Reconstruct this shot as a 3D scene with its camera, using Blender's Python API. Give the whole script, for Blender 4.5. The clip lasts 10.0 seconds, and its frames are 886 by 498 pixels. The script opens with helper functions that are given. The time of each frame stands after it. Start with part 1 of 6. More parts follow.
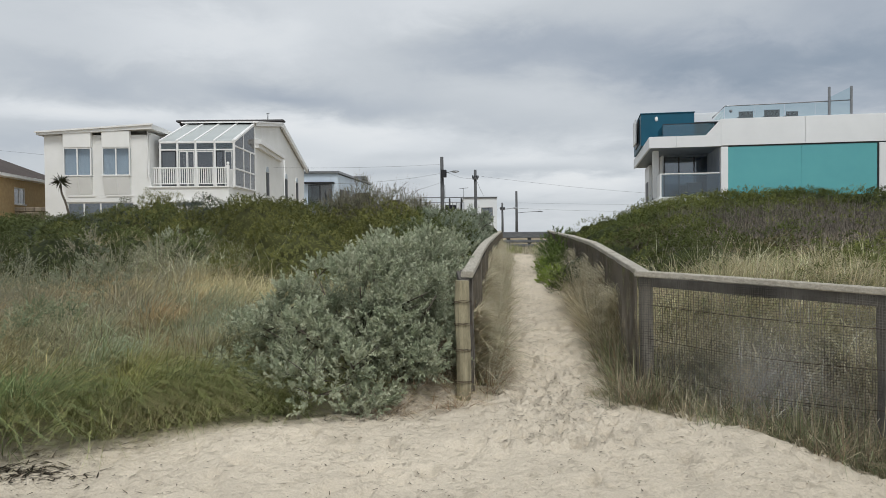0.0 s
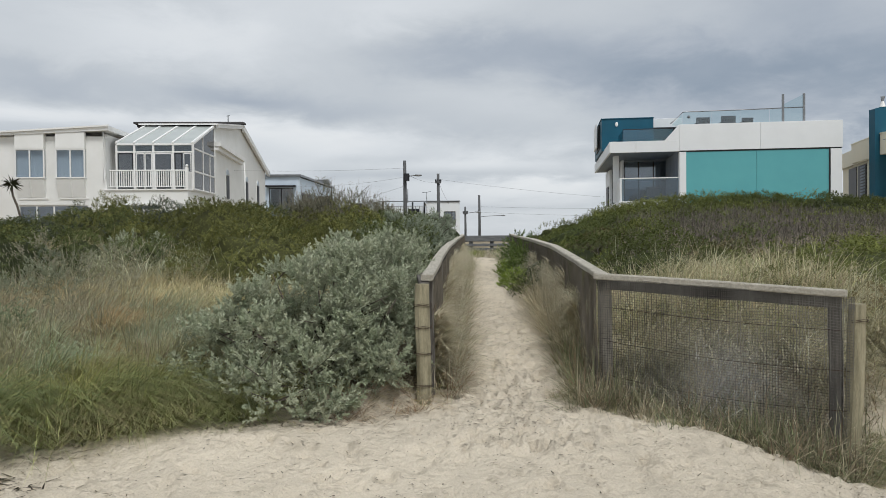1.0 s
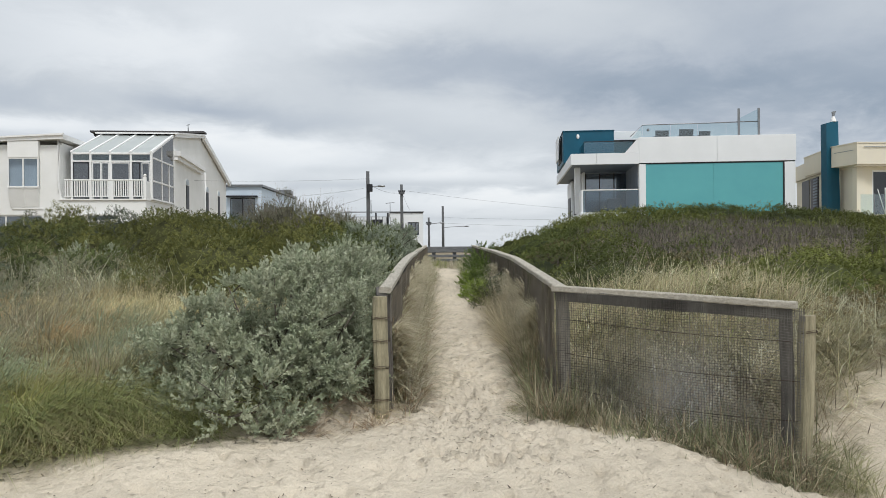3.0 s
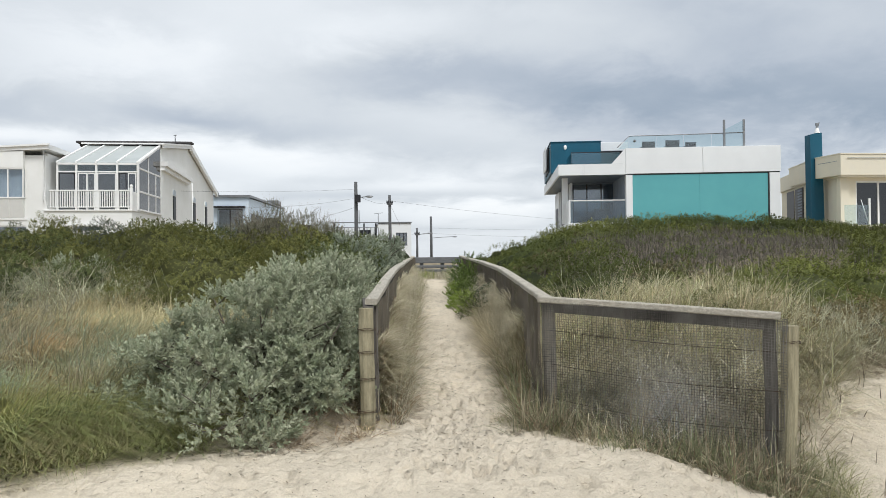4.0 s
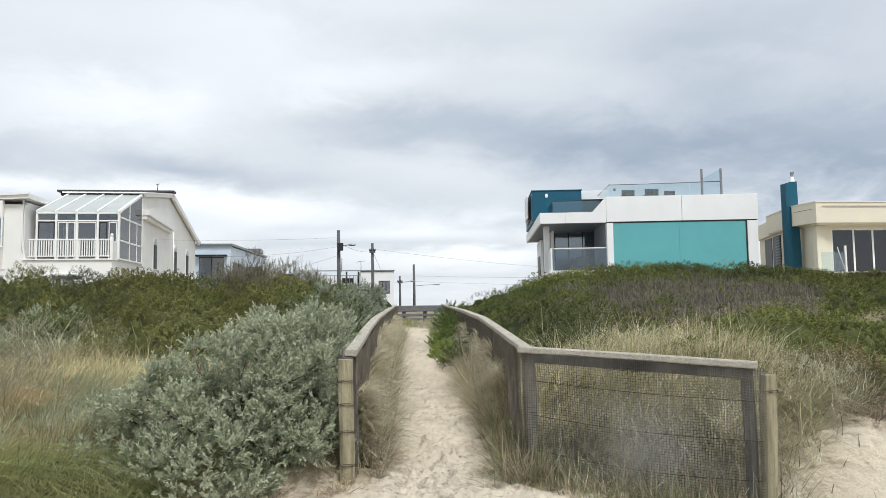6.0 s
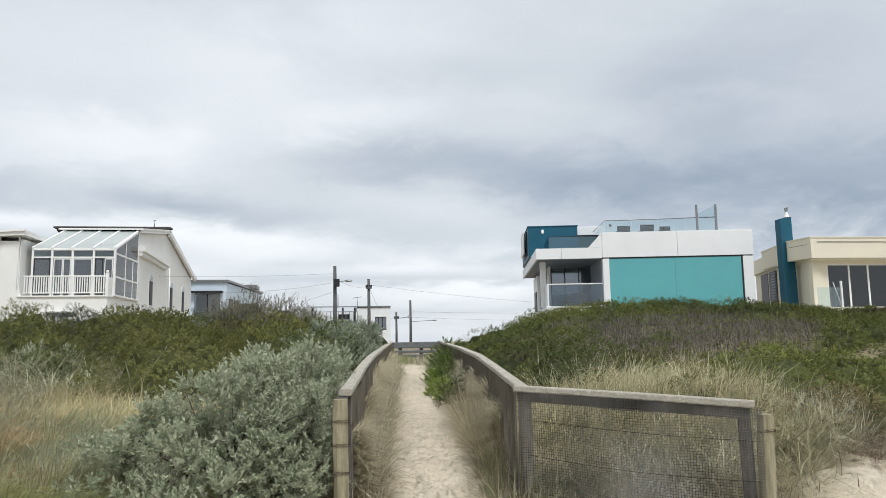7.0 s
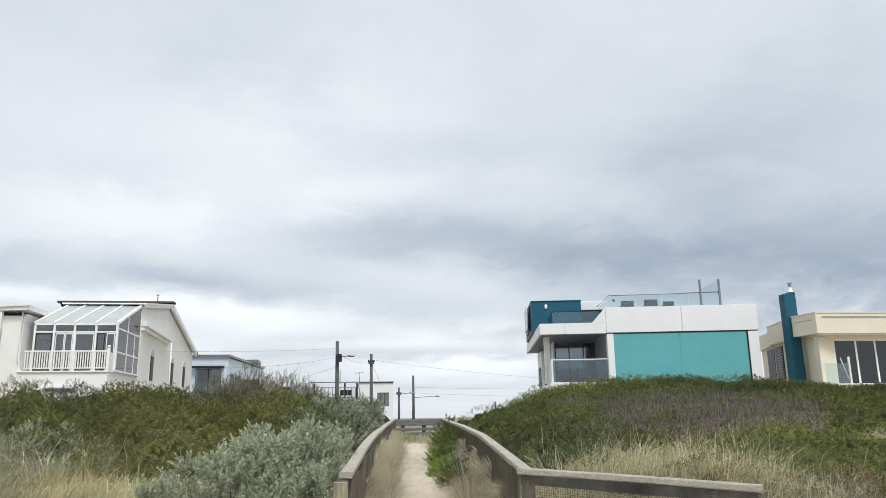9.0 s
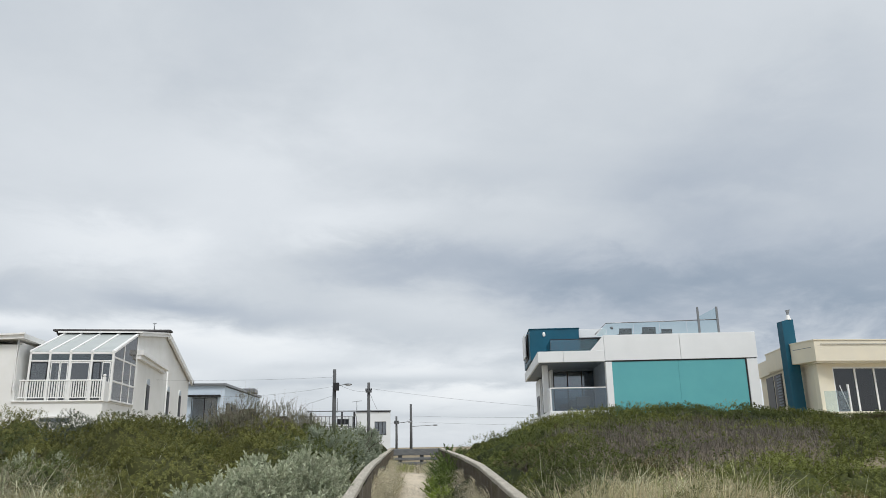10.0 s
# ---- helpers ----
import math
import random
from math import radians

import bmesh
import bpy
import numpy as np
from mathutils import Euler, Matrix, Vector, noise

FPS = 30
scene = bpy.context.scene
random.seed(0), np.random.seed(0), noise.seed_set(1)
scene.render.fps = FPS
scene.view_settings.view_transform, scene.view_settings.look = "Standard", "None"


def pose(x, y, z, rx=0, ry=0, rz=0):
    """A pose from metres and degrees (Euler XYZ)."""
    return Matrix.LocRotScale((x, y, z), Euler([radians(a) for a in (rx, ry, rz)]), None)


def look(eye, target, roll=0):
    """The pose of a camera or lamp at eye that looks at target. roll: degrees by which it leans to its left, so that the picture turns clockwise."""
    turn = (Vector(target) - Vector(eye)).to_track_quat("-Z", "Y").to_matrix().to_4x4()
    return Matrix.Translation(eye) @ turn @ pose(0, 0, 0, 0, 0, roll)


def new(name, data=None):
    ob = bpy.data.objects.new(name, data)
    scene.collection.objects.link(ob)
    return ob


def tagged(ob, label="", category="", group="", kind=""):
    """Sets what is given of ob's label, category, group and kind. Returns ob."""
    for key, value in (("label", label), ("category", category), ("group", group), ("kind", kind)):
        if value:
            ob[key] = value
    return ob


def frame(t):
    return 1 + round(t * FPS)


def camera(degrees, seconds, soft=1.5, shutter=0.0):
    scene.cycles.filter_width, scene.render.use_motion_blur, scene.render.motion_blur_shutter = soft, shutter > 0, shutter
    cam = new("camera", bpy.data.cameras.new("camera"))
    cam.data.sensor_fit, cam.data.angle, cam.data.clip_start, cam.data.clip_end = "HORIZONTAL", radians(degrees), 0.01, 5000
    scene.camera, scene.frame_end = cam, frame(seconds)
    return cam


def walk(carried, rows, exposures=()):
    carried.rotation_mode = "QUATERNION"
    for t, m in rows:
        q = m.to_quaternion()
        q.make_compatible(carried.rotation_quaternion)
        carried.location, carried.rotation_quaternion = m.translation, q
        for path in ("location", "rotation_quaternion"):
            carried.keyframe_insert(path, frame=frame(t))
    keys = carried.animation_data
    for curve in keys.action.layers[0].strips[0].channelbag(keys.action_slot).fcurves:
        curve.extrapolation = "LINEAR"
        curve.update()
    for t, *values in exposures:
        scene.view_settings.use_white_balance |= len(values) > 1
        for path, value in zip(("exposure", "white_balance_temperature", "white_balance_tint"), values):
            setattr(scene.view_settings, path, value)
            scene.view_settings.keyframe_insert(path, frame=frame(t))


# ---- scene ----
# ---------- camera and walk ----------
cam = camera(62.0, 10.0, soft=0.7)
WALK = [  # seconds, eye x y z, yaw, pitch, roll
    (0.0, 0.000, 0.000, 1.500, 0.00, -1.18, -0.50),
    (0.5, 0.014, 0.024, 1.493, -1.82, -1.02, -0.53),
    (1.0, 0.030, 0.040, 1.491, -2.85, -0.90, -0.51),
    (1.5, 0.044, 0.062, 1.498, -3.59, -0.85, -0.48),
    (2.0, 0.059, 0.068, 1.503, -4.56, -0.64, -0.48),
    (2.5, 0.070, 0.068, 1.504, -5.18, -0.36, -0.48),
    (4.0, 0.099, 0.053, 1.513, -6.56, 0.70, -0.57),
    (4.5, 0.103, 0.048, 1.519, -7.01, 1.44, -0.62),
    (5.0, 0.110, 0.043, 1.522, -7.32, 2.38, -0.68),
    (5.5, 0.117, 0.029, 1.526, -7.64, 3.18, -0.74),
    (7.0, 0.134, 0.004, 1.561, -8.22, 7.13, -0.95),
    (7.5, 0.137, -0.010, 1.571, -8.24, 8.19, -0.92),
    (8.0, 0.137, -0.027, 1.582, -8.28, 9.77, -0.87),
    (8.5, 0.137, -0.039, 1.589, -8.07, 11.33, -0.85),
    (9.0, 0.137, -0.048, 1.599, -8.05, 12.87, -0.89),
    (9.5, 0.136, -0.060, 1.605, -8.16, 13.93, -0.96),
    (10.0, 0.135, -0.072, 1.610, -8.27, 15.00, -1.02),
]


def stand(x, y, z, yaw, pitch, roll):
    a, b = radians(yaw), radians(pitch)
    ahead = Vector((-math.sin(a) * math.cos(b), math.cos(a) * math.cos(b), math.sin(b)))
    eye = Vector((x, y, z))
    return look(eye, eye + ahead, roll)


EXPOSURES = [(0.0, -0.12), (1.0, -0.11), (2.5, 0.0), (4.5, 0.27), (5.5, 0.36), (7.5, 0.18), (8.5, 0.22), (9.0, 0.27), (9.5, 0.18), (10.0, 0.06)]
walk(cam, [(t, stand(*row)) for t, *row in WALK], EXPOSURES)

# ---------- sky and sun ----------
SUN_ELEVATION, SUN_AZIMUTH = 58.0, 163.0  # degrees; azimuth clockwise from +y


def make_sky():
    world = bpy.data.worlds.new("overcast_sky")
    scene.world = world
    world.use_nodes = True
    nt = world.node_tree
    N, K = nt.nodes, nt.links
    N.clear()

    def node(kind, **sets):
        n = N.new(kind)
        for key, v in sets.items():
            n.inputs[key].default_value = v
        return n

    def m(op, a, b=None, c=None, clamp=False):
        n = N.new("ShaderNodeMath")
        n.operation, n.use_clamp = op, clamp
        for i, v in enumerate((a, b, c)):
            if v is None:
                continue
            if isinstance(v, (int, float)):
                n.inputs[i].default_value = v
            else:
                K.new(v, n.inputs[i])
        return n.outputs[0]

    def mix(fac, a, b):
        n = N.new("ShaderNodeMix")
        n.data_type = "RGBA"
        for sock, v in ((n.inputs[0], fac), (n.inputs[6], a), (n.inputs[7], b)):
            if isinstance(v, (int, float, tuple)):
                sock.default_value = v if not isinstance(v, tuple) else (*v, 1)
            else:
                K.new(v, sock)
        return n.outputs[2]

    coord = N.new("ShaderNodeTexCoord")
    sep = N.new("ShaderNodeSeparateXYZ")
    K.new(coord.outputs["Generated"], sep.inputs[0])
    x, y, z = sep.outputs
    # the cloud deck: directions laid on a plane overhead
    up = m("ADD", m("MAXIMUM", z, 0.0), 0.24)
    deck = N.new("ShaderNodeCombineXYZ")
    K.new(m("DIVIDE", x, up), deck.inputs[0])
    K.new(m("DIVIDE", y, up), deck.inputs[1])
    deck.inputs[2].default_value = 3.7

    def fbm(scale, detail, rough, shift, distort=0.0):
        mp = N.new("ShaderNodeMapping")
        mp.inputs["Location"].default_value = shift
        K.new(deck.outputs[0], mp.inputs[0])
        n = node("ShaderNodeTexNoise", Scale=scale, Detail=detail, Roughness=rough, Distortion=distort)
        K.new(mp.outputs[0], n.inputs["Vector"])
        return n.outputs[0]

    big = fbm(0.55, 3, 0.5, (1.3, 0.4, 0))
    mid = fbm(1.3, 6, 0.55, (4.1, 2.2, 1), 0.2)
    fine = fbm(3.4, 6, 0.6, (0.2, 7.7, 2), 0.3)
    body = m("ADD", m("MULTIPLY", big, 0.55), m("ADD", m("MULTIPLY", mid, 0.33), m("MULTIPLY", fine, 0.12)))
    # single cloud banks: bearing and height in degrees, half width, half height, weight (dark +, bright -)
    bearing = m("MULTIPLY", m("ARCTAN2", x, y), 57.2958)
    height = m("MULTIPLY", m("ARCSINE", z), 57.2958)
    warp = m("MULTIPLY", m("SUBTRACT", mid, 0.5), 14.0)
    warp2 = m("MULTIPLY", m("SUBTRACT", fine, 0.5), 7.0)
    shade = m("MULTIPLY", m("SUBTRACT", body, 0.5), 2.3)
    for b0, h0, wb, wh, weight in BANKS:
        u = m("DIVIDE", m("SUBTRACT", m("ADD", bearing, warp), b0), wb)
        v = m("DIVIDE", m("SUBTRACT", m("ADD", height, m("MULTIPLY", warp2, wh / 2.2)), h0), wh)
        g = m("POWER", 2.718, m("MULTIPLY", m("ADD", m("MULTIPLY", u, u), m("MULTIPLY", v, v)), -1.0))
        shade = m("ADD", shade, m("MULTIPLY", g, weight * 0.85))
    ramp = N.new("ShaderNodeValToRGB")
    K.new(m("ADD", m("MULTIPLY", shade, 0.5), 0.5, clamp=True), ramp.inputs[0])
    cr = ramp.color_ramp
    cr.elements[0].position, cr.elements[0].color = 0.0, (0.97, 0.99, 1.0, 1)
    cr.elements[1].position, cr.elements[1].color = 1.0, (0.26, 0.33, 0.42, 1)
    for pos, col in ((0.3, (0.77, 0.81, 0.85, 1)), (0.5, (0.62, 0.665, 0.712, 1)), (0.75, (0.45, 0.505, 0.58, 1))):
        e = cr.elements.new(pos)
        e.color = col
    clouds = node("ShaderNodeBackground", Strength=SKY_LIGHT)
    K.new(ramp.outputs[0], clouds.inputs[0])
    sky = N.new("ShaderNodeTexSky")
    sky.sky_type, sky.sun_disc = "NISHITA", False
    sky.sun_elevation, sky.sun_rotation = radians(SUN_ELEVATION), radians(SUN_AZIMUTH)
    clear = node("ShaderNodeBackground", Strength=0.06)
    K.new(sky.outputs[0], clear.inputs[0])
    blend = node("ShaderNodeMixShader", Fac=0.93)
    K.new(clear.outputs[0], blend.inputs[1])
    K.new(clouds.outputs[0], blend.inputs[2])
    out = N.new("ShaderNodeOutputWorld")
    K.new(blend.outputs[0], out.inputs[0])


SKY_LIGHT = 1.0
BANKS = [
    (3.6, 14.2, 9, 1.8, 0.60), (18, 12.4, 9, 2.2, 0.6), (31, 10.5, 10, 3.0, 0.75), (42, 10, 8, 5, 0.55), (-12.5, 10.2, 6, 1.0, 0.55),
    (-27, 11.2, 8, 1.4, 0.45), (-11, 8.3, 8, 0.8, -0.7), (-26, 8.6, 8, 0.6, -0.8), (-6, 7.2, 7, 1.2, -0.5), (4, 5.8, 7, 0.8, -0.4),
    (10, 4.0, 7, 0.8, -0.45), (2, 8.4, 9, 0.9, 0.35), (-4, 9.8, 8, 0.8, 0.25), (12, 20.5, 8, 1.2, 0.2), (26, 18.7, 8, 1.5, 0.25),
    (37, 18, 9, 8, 0.35), (-5, 19, 9, 4, -0.3), (-15, 14, 10, 2.5, -0.62), (-30, 6.3, 7, 0.8, 0.35), (16, 7, 6, 1.2, 0.2),
    (6, 3.2, 15, 2.4, -0.40), (-15, 5.2, 9, 1.4, -0.4), (4, 4.9, 10, 0.45, 0.40), (9, 2.3, 10, 0.35, 0.30), (27, 7.5, 9, 2.4, 0.36), (24, 13, 10, 4, 0.20), (0, 17, 8, 2, -0.25), (-3, 6.2, 6, 0.5, 0.30), (33, 22, 10, 5, 0.22), (-8, 24, 12, 5, -0.18),
]
make_sky()
sun = new("sun", bpy.data.lights.new("sun", "SUN"))
sun.data.energy, sun.data.angle, sun.data.color = 2.3, radians(20), (1.0, 0.99, 0.97)
a, e = radians(SUN_AZIMUTH), radians(SUN_ELEVATION)
sun.matrix_world = look((0, 0, 0), (-math.sin(a) * math.cos(e), -math.cos(a) * math.cos(e), -math.sin(e)))

# ---------- materials ----------
def material(name, colour, rough=0.8, metal=0.0, second=None, scale=8.0, amount=0.5, bump=0.0, bump_scale=40.0,
             stretch=(1, 1, 1), grime=0.0, random_value=0.0, attr=None, island=0.0, spec=0.3, fine=None, relief=0.02):
    """A surface with two scales of variation, fine relief and a little wear. attr: a colour attribute that gives the base colour."""
    mat = bpy.data.materials.new(name)
    mat.use_nodes = True
    nt = mat.node_tree
    N, K = nt.nodes, nt.links
    bsdf = N["Principled BSDF"]
    bsdf.inputs["Roughness"].default_value = rough
    bsdf.inputs["Metallic"].default_value = metal
    bsdf.inputs["Specular IOR Level"].default_value = spec
    tc = N.new("ShaderNodeTexCoord")
    mp = N.new("ShaderNodeMapping")
    mp.inputs["Scale"].default_value = stretch
    K.new(tc.outputs["Object"], mp.inputs[0])

    def noise_tex(sc, det=5, ro=0.6):
        n = N.new("ShaderNodeTexNoise")
        n.inputs["Scale"].default_value, n.inputs["Detail"].default_value, n.inputs["Roughness"].default_value = sc, det, ro
        K.new(mp.outputs[0], n.inputs["Vector"])
        return n.outputs[0]

    def ramped(f, lo, hi):
        r = N.new("ShaderNodeMapRange")
        r.inputs["From Min"].default_value, r.inputs["From Max"].default_value = lo, hi
        K.new(f, r.inputs["Value"])
        return r.outputs[0]

    def mixc(f, c1, c2, kind="MIX"):
        n = N.new("ShaderNodeMix")
        n.data_type, n.blend_type = "RGBA", kind
        for sock, v in ((n.inputs[0], f), (n.inputs[6], c1), (n.inputs[7], c2)):
            if isinstance(v, tuple):
                sock.default_value = (*v, 1)
            elif isinstance(v, (int, float)):
                sock.default_value = v
            else:
                K.new(v, sock)
        return n.outputs[2]

    base = colour
    if attr:
        at = N.new("ShaderNodeAttribute")
        at.attribute_name = attr
        base = at.outputs["Color"]
    if second:
        f = ramped(noise_tex(scale), 0.5 - 0.5 / (1 + 4 * amount), 0.5 + 0.5 / (1 + 4 * amount))
        base = mixc(f, base, second)
    if fine:
        base = mixc(ramped(noise_tex(scale * 9, 4), 0.35, 0.7), base, fine, "MULTIPLY")
    if grime:
        f = ramped(noise_tex(scale * 0.23, 6, 0.7), 0.45, 0.8)
        mul = N.new("ShaderNodeMath")
        mul.operation = "MULTIPLY"
        mul.inputs[1].default_value = grime
        K.new(f, mul.inputs[0])
        base = mixc(mul.outputs[0], base, (0.30, 0.28, 0.25))
    if random_value or island:
        if island:
            src = N.new("ShaderNodeNewGeometry").outputs["Random Per Island"]
        else:
            src = N.new("ShaderNodeObjectInfo").outputs["Random"]
        k = island or random_value
        r = N.new("ShaderNodeMapRange")
        r.inputs["To Min"].default_value, r.inputs["To Max"].default_value = 1 - k, 1 + k
        K.new(src, r.inputs["Value"])
        hsv = N.new("ShaderNodeHueSaturation")
        K.new(r.outputs[0], hsv.inputs["Value"])
        if isinstance(base, tuple):
            hsv.inputs["Color"].default_value = (*base, 1)
        else:
            K.new(base, hsv.inputs["Color"])
        base = hsv.outputs[0]
    if isinstance(base, tuple):
        bsdf.inputs["Base Color"].default_value = (*base, 1)
    else:
        K.new(base, bsdf.inputs["Base Color"])
    if bump:
        b = N.new("ShaderNodeBump")
        b.inputs["Strength"].default_value, b.inputs["Distance"].default_value = bump, relief
        K.new(noise_tex(bump_scale, 6, 0.65), b.inputs["Height"])
        K.new(b.outputs[0], bsdf.inputs["Normal"])
    return mat


def leaf_material(name, colour, rough=0.6, island=0.25, through_light=0.25, attr=None):
    mat = material(name, colour, rough, island=island, attr=attr, spec=0.25)
    nt = mat.node_tree
    N, K = nt.nodes, nt.links
    bsdf, out = N["Principled BSDF"], N["Material Output"]
    tr = N.new("ShaderNodeBsdfTranslucent")
    link = bsdf.inputs["Base Color"].links
    if link:
        K.new(link[0].from_socket, tr.inputs[0])
    else:
        tr.inputs[0].default_value = (*colour, 1)
    mx = N.new("ShaderNodeMixShader")
    mx.inputs[0].default_value = through_light
    K.new(bsdf.outputs[0], mx.inputs[1])
    K.new(tr.outputs[0], mx.inputs[2])
    K.new(mx.outputs[0], out.inputs[0])
    return mat


def glass(name, colour=(0.9, 0.95, 0.95), clear=0.85, rough=0.03):
    mat = bpy.data.materials.new(name)
    mat.use_nodes = True
    nt = mat.node_tree
    N, K = nt.nodes, nt.links
    N.clear()
    out = N.new("ShaderNodeOutputMaterial")
    tr, gl, mx = N.new("ShaderNodeBsdfTransparent"), N.new("ShaderNodeBsdfGlossy"), N.new("ShaderNodeMixShader")
    tr.inputs[0].default_value = (*colour, 1)
    gl.inputs["Roughness"].default_value = rough
    fr = N.new("ShaderNodeFresnel")
    fr.inputs[0].default_value = 1.5
    k = N.new("ShaderNodeMath")
    k.operation = "MULTIPLY_ADD"
    k.inputs[1].default_value, k.inputs[2].default_value = 1.0, 1.0 - clear
    k.use_clamp = True
    K.new(fr.outputs[0], k.inputs[0])
    K.new(k.outputs[0], mx.inputs[0])
    K.new(tr.outputs[0], mx.inputs[1])
    K.new(gl.outputs[0], mx.inputs[2])
    K.new(mx.outputs[0], out.inputs[0])
    return mat


SAND = material("dry_sand", (0.57, 0.49, 0.39), 0.95, attr="cover", fine=(0.86, 0.85, 0.84), scale=9, bump=1.0, bump_scale=25, spec=0.1, relief=0.042)
RENDER_WHITE = material("white_render", (0.83, 0.83, 0.81), 0.85, second=(0.77, 0.77, 0.74), scale=1.2, amount=0.3, bump=0.15, bump_scale=60, grime=0.07)
TRIM_WHITE = material("white_paint", (0.84, 0.84, 0.83), 0.5, second=(0.79, 0.79, 0.77), scale=3, grime=0.05)
PANEL_WHITE = material("white_cladding", (0.79, 0.81, 0.82), 0.45, second=(0.75, 0.77, 0.78), scale=0.9, grime=0.06)
WALL_BLUE = material("pale_blue_render", (0.62, 0.71, 0.80), 0.8, second=(0.57, 0.66, 0.75), scale=1.5, grime=0.1)
BEIGE = material("cream_render", (0.78, 0.72, 0.575), 0.85, second=(0.74, 0.69, 0.57), scale=1.1, bump=0.15, bump_scale=50, grime=0.12)
BRICK_CREAM = material("cream_brick", (0.50, 0.37, 0.20), 0.9, second=(0.42, 0.30, 0.16), scale=5, grime=0.1)
TEAL = material("teal_glass_panel", (0.112, 0.405, 0.425), 0.25, second=(0.100, 0.37, 0.40), scale=0.5, spec=0.5)
TEAL_DARK = material("dark_teal_paint", (0.006, 0.078, 0.128), 0.5, second=(0.008, 0.092, 0.150), scale=1.0, grime=0.05)
DARK = material("dark_metal", (0.025, 0.027, 0.03), 0.45, metal=0.3, second=(0.04, 0.04, 0.045), scale=4)
SOFFIT = material("grey_soffit", (0.20, 0.235, 0.27), 0.5, second=(0.165, 0.195, 0.23), scale=1)
# the dimness of indoors is put into this colour
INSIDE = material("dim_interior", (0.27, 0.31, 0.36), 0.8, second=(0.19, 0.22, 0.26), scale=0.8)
CURTAIN = material("pale_curtain", (0.55, 0.60, 0.64), 0.9, second=(0.45, 0.50, 0.55), scale=3, stretch=(6, 1, 0.3))
ROOF_TILE = material("dark_roof", (0.05, 0.048, 0.05), 0.8, second=(0.075, 0.07, 0.07), scale=4, bump=0.4)
STEEL = material("grey_steel", (0.28, 0.29, 0.30), 0.4, metal=0.7, second=(0.22, 0.23, 0.24), scale=5)
POLE_WOOD = material("pole_timber", (0.13, 0.134, 0.138), 0.9, second=(0.085, 0.087, 0.09), scale=3, stretch=(6, 6, 0.4), bump=0.4)
RAIL_WOOD = material("weathered_rail", (0.64, 0.605, 0.525), 0.9, second=(0.47, 0.435, 0.365), scale=5, stretch=(9, 1, 9), amount=0.7, bump=0.9, bump_scale=30, fine=(0.8, 0.78, 0.76))
POST_WOOD = material("treated_pine", (0.43, 0.39, 0.27), 0.9, second=(0.27, 0.245, 0.165), scale=4, stretch=(9, 9, 0.8), amount=0.6, bump=0.6, bump_scale=24, fine=(0.72, 0.7, 0.66))
DARK_WOOD = material("dark_timber", (0.20, 0.185, 0.165), 0.95, second=(0.12, 0.11, 0.10), scale=5, stretch=(9, 9, 1), bump=0.5, fine=(0.7, 0.7, 0.7))
GREY_POST = material("weathered_post", (0.40, 0.37, 0.315), 0.95, second=(0.27, 0.245, 0.205), scale=5, stretch=(9, 9, 1), bump=0.5, fine=(0.7, 0.7, 0.7))
NETTING = material("netting", (0.045, 0.042, 0.039), 0.85, second=(0.22, 0.21, 0.19), scale=1.7, amount=0.8)
NETTING_BROWN = material("brown_netting", (0.17, 0.148, 0.115), 0.85, second=(0.11, 0.096, 0.075), scale=4)
WIRE = material("rusty_wire", (0.06, 0.045, 0.035), 0.7, metal=0.4, second=(0.10, 0.06, 0.04), scale=20)
GLASS = glass("window_glass", (0.55, 0.60, 0.64), 0.82)
GLASS_CLEAR = glass("clear_glass", (0.86, 0.93, 0.94), 0.93)
GLASS_BLUE = glass("blue_grey_glass", (0.60, 0.70, 0.76), 0.93)
GLASS_SKY = glass("reflecting_glass", (0.56, 0.68, 0.78), 0.84)
GLASS_GREEN = glass("green_glass", (0.34, 0.72, 0.80), 0.90)
GLASS_DARK = glass("tinted_sunroom_glass", (0.42, 0.45, 0.47), 0.82)
GLASS_SIDE = glass("grey_sunroom_side_glass", (0.17, 0.19, 0.21), 0.94)
GLASS_WINDOW = glass("window_glass_clear", (0.78, 0.84, 0.88), 0.90)
GLASS_ROOF = material("frosted_roof_sheet", (0.44, 0.47, 0.455), 0.35, second=(0.37, 0.40, 0.39), scale=0.8, spec=0.5)
GREY_WOOD = material("grey_timber", (0.19, 0.195, 0.20), 0.9, second=(0.12, 0.125, 0.13), scale=4, stretch=(1, 6, 6), bump=0.4)

WICKER = material("grey_wicker", (0.05, 0.052, 0.055), 0.8, second=(0.075, 0.077, 0.08), scale=30, bump=0.5, bump_scale=120)


# ---------- helpers ----------
def mesh_object(name, verts, faces, mat, parent=None, smooth=False):
    me = bpy.data.meshes.new(name)
    me.from_pydata([tuple(v) for v in verts], [], faces)
    me.update()
    if smooth:
        me.polygons.foreach_set("use_smooth", [True] * len(me.polygons))
    me.materials.append(mat)
    ob = new(name, me)
    if parent:
        ob.parent = parent
    return ob


def part(name, bm, mat, parent=None, label=""):
    me = bpy.data.meshes.new(name)
    bm.to_mesh(me)
    bm.free()
    me.materials.append(mat)
    ob = new(name, me)
    if parent:
        ob.parent = parent
    if label:
        ob["label"] = label
    return ob


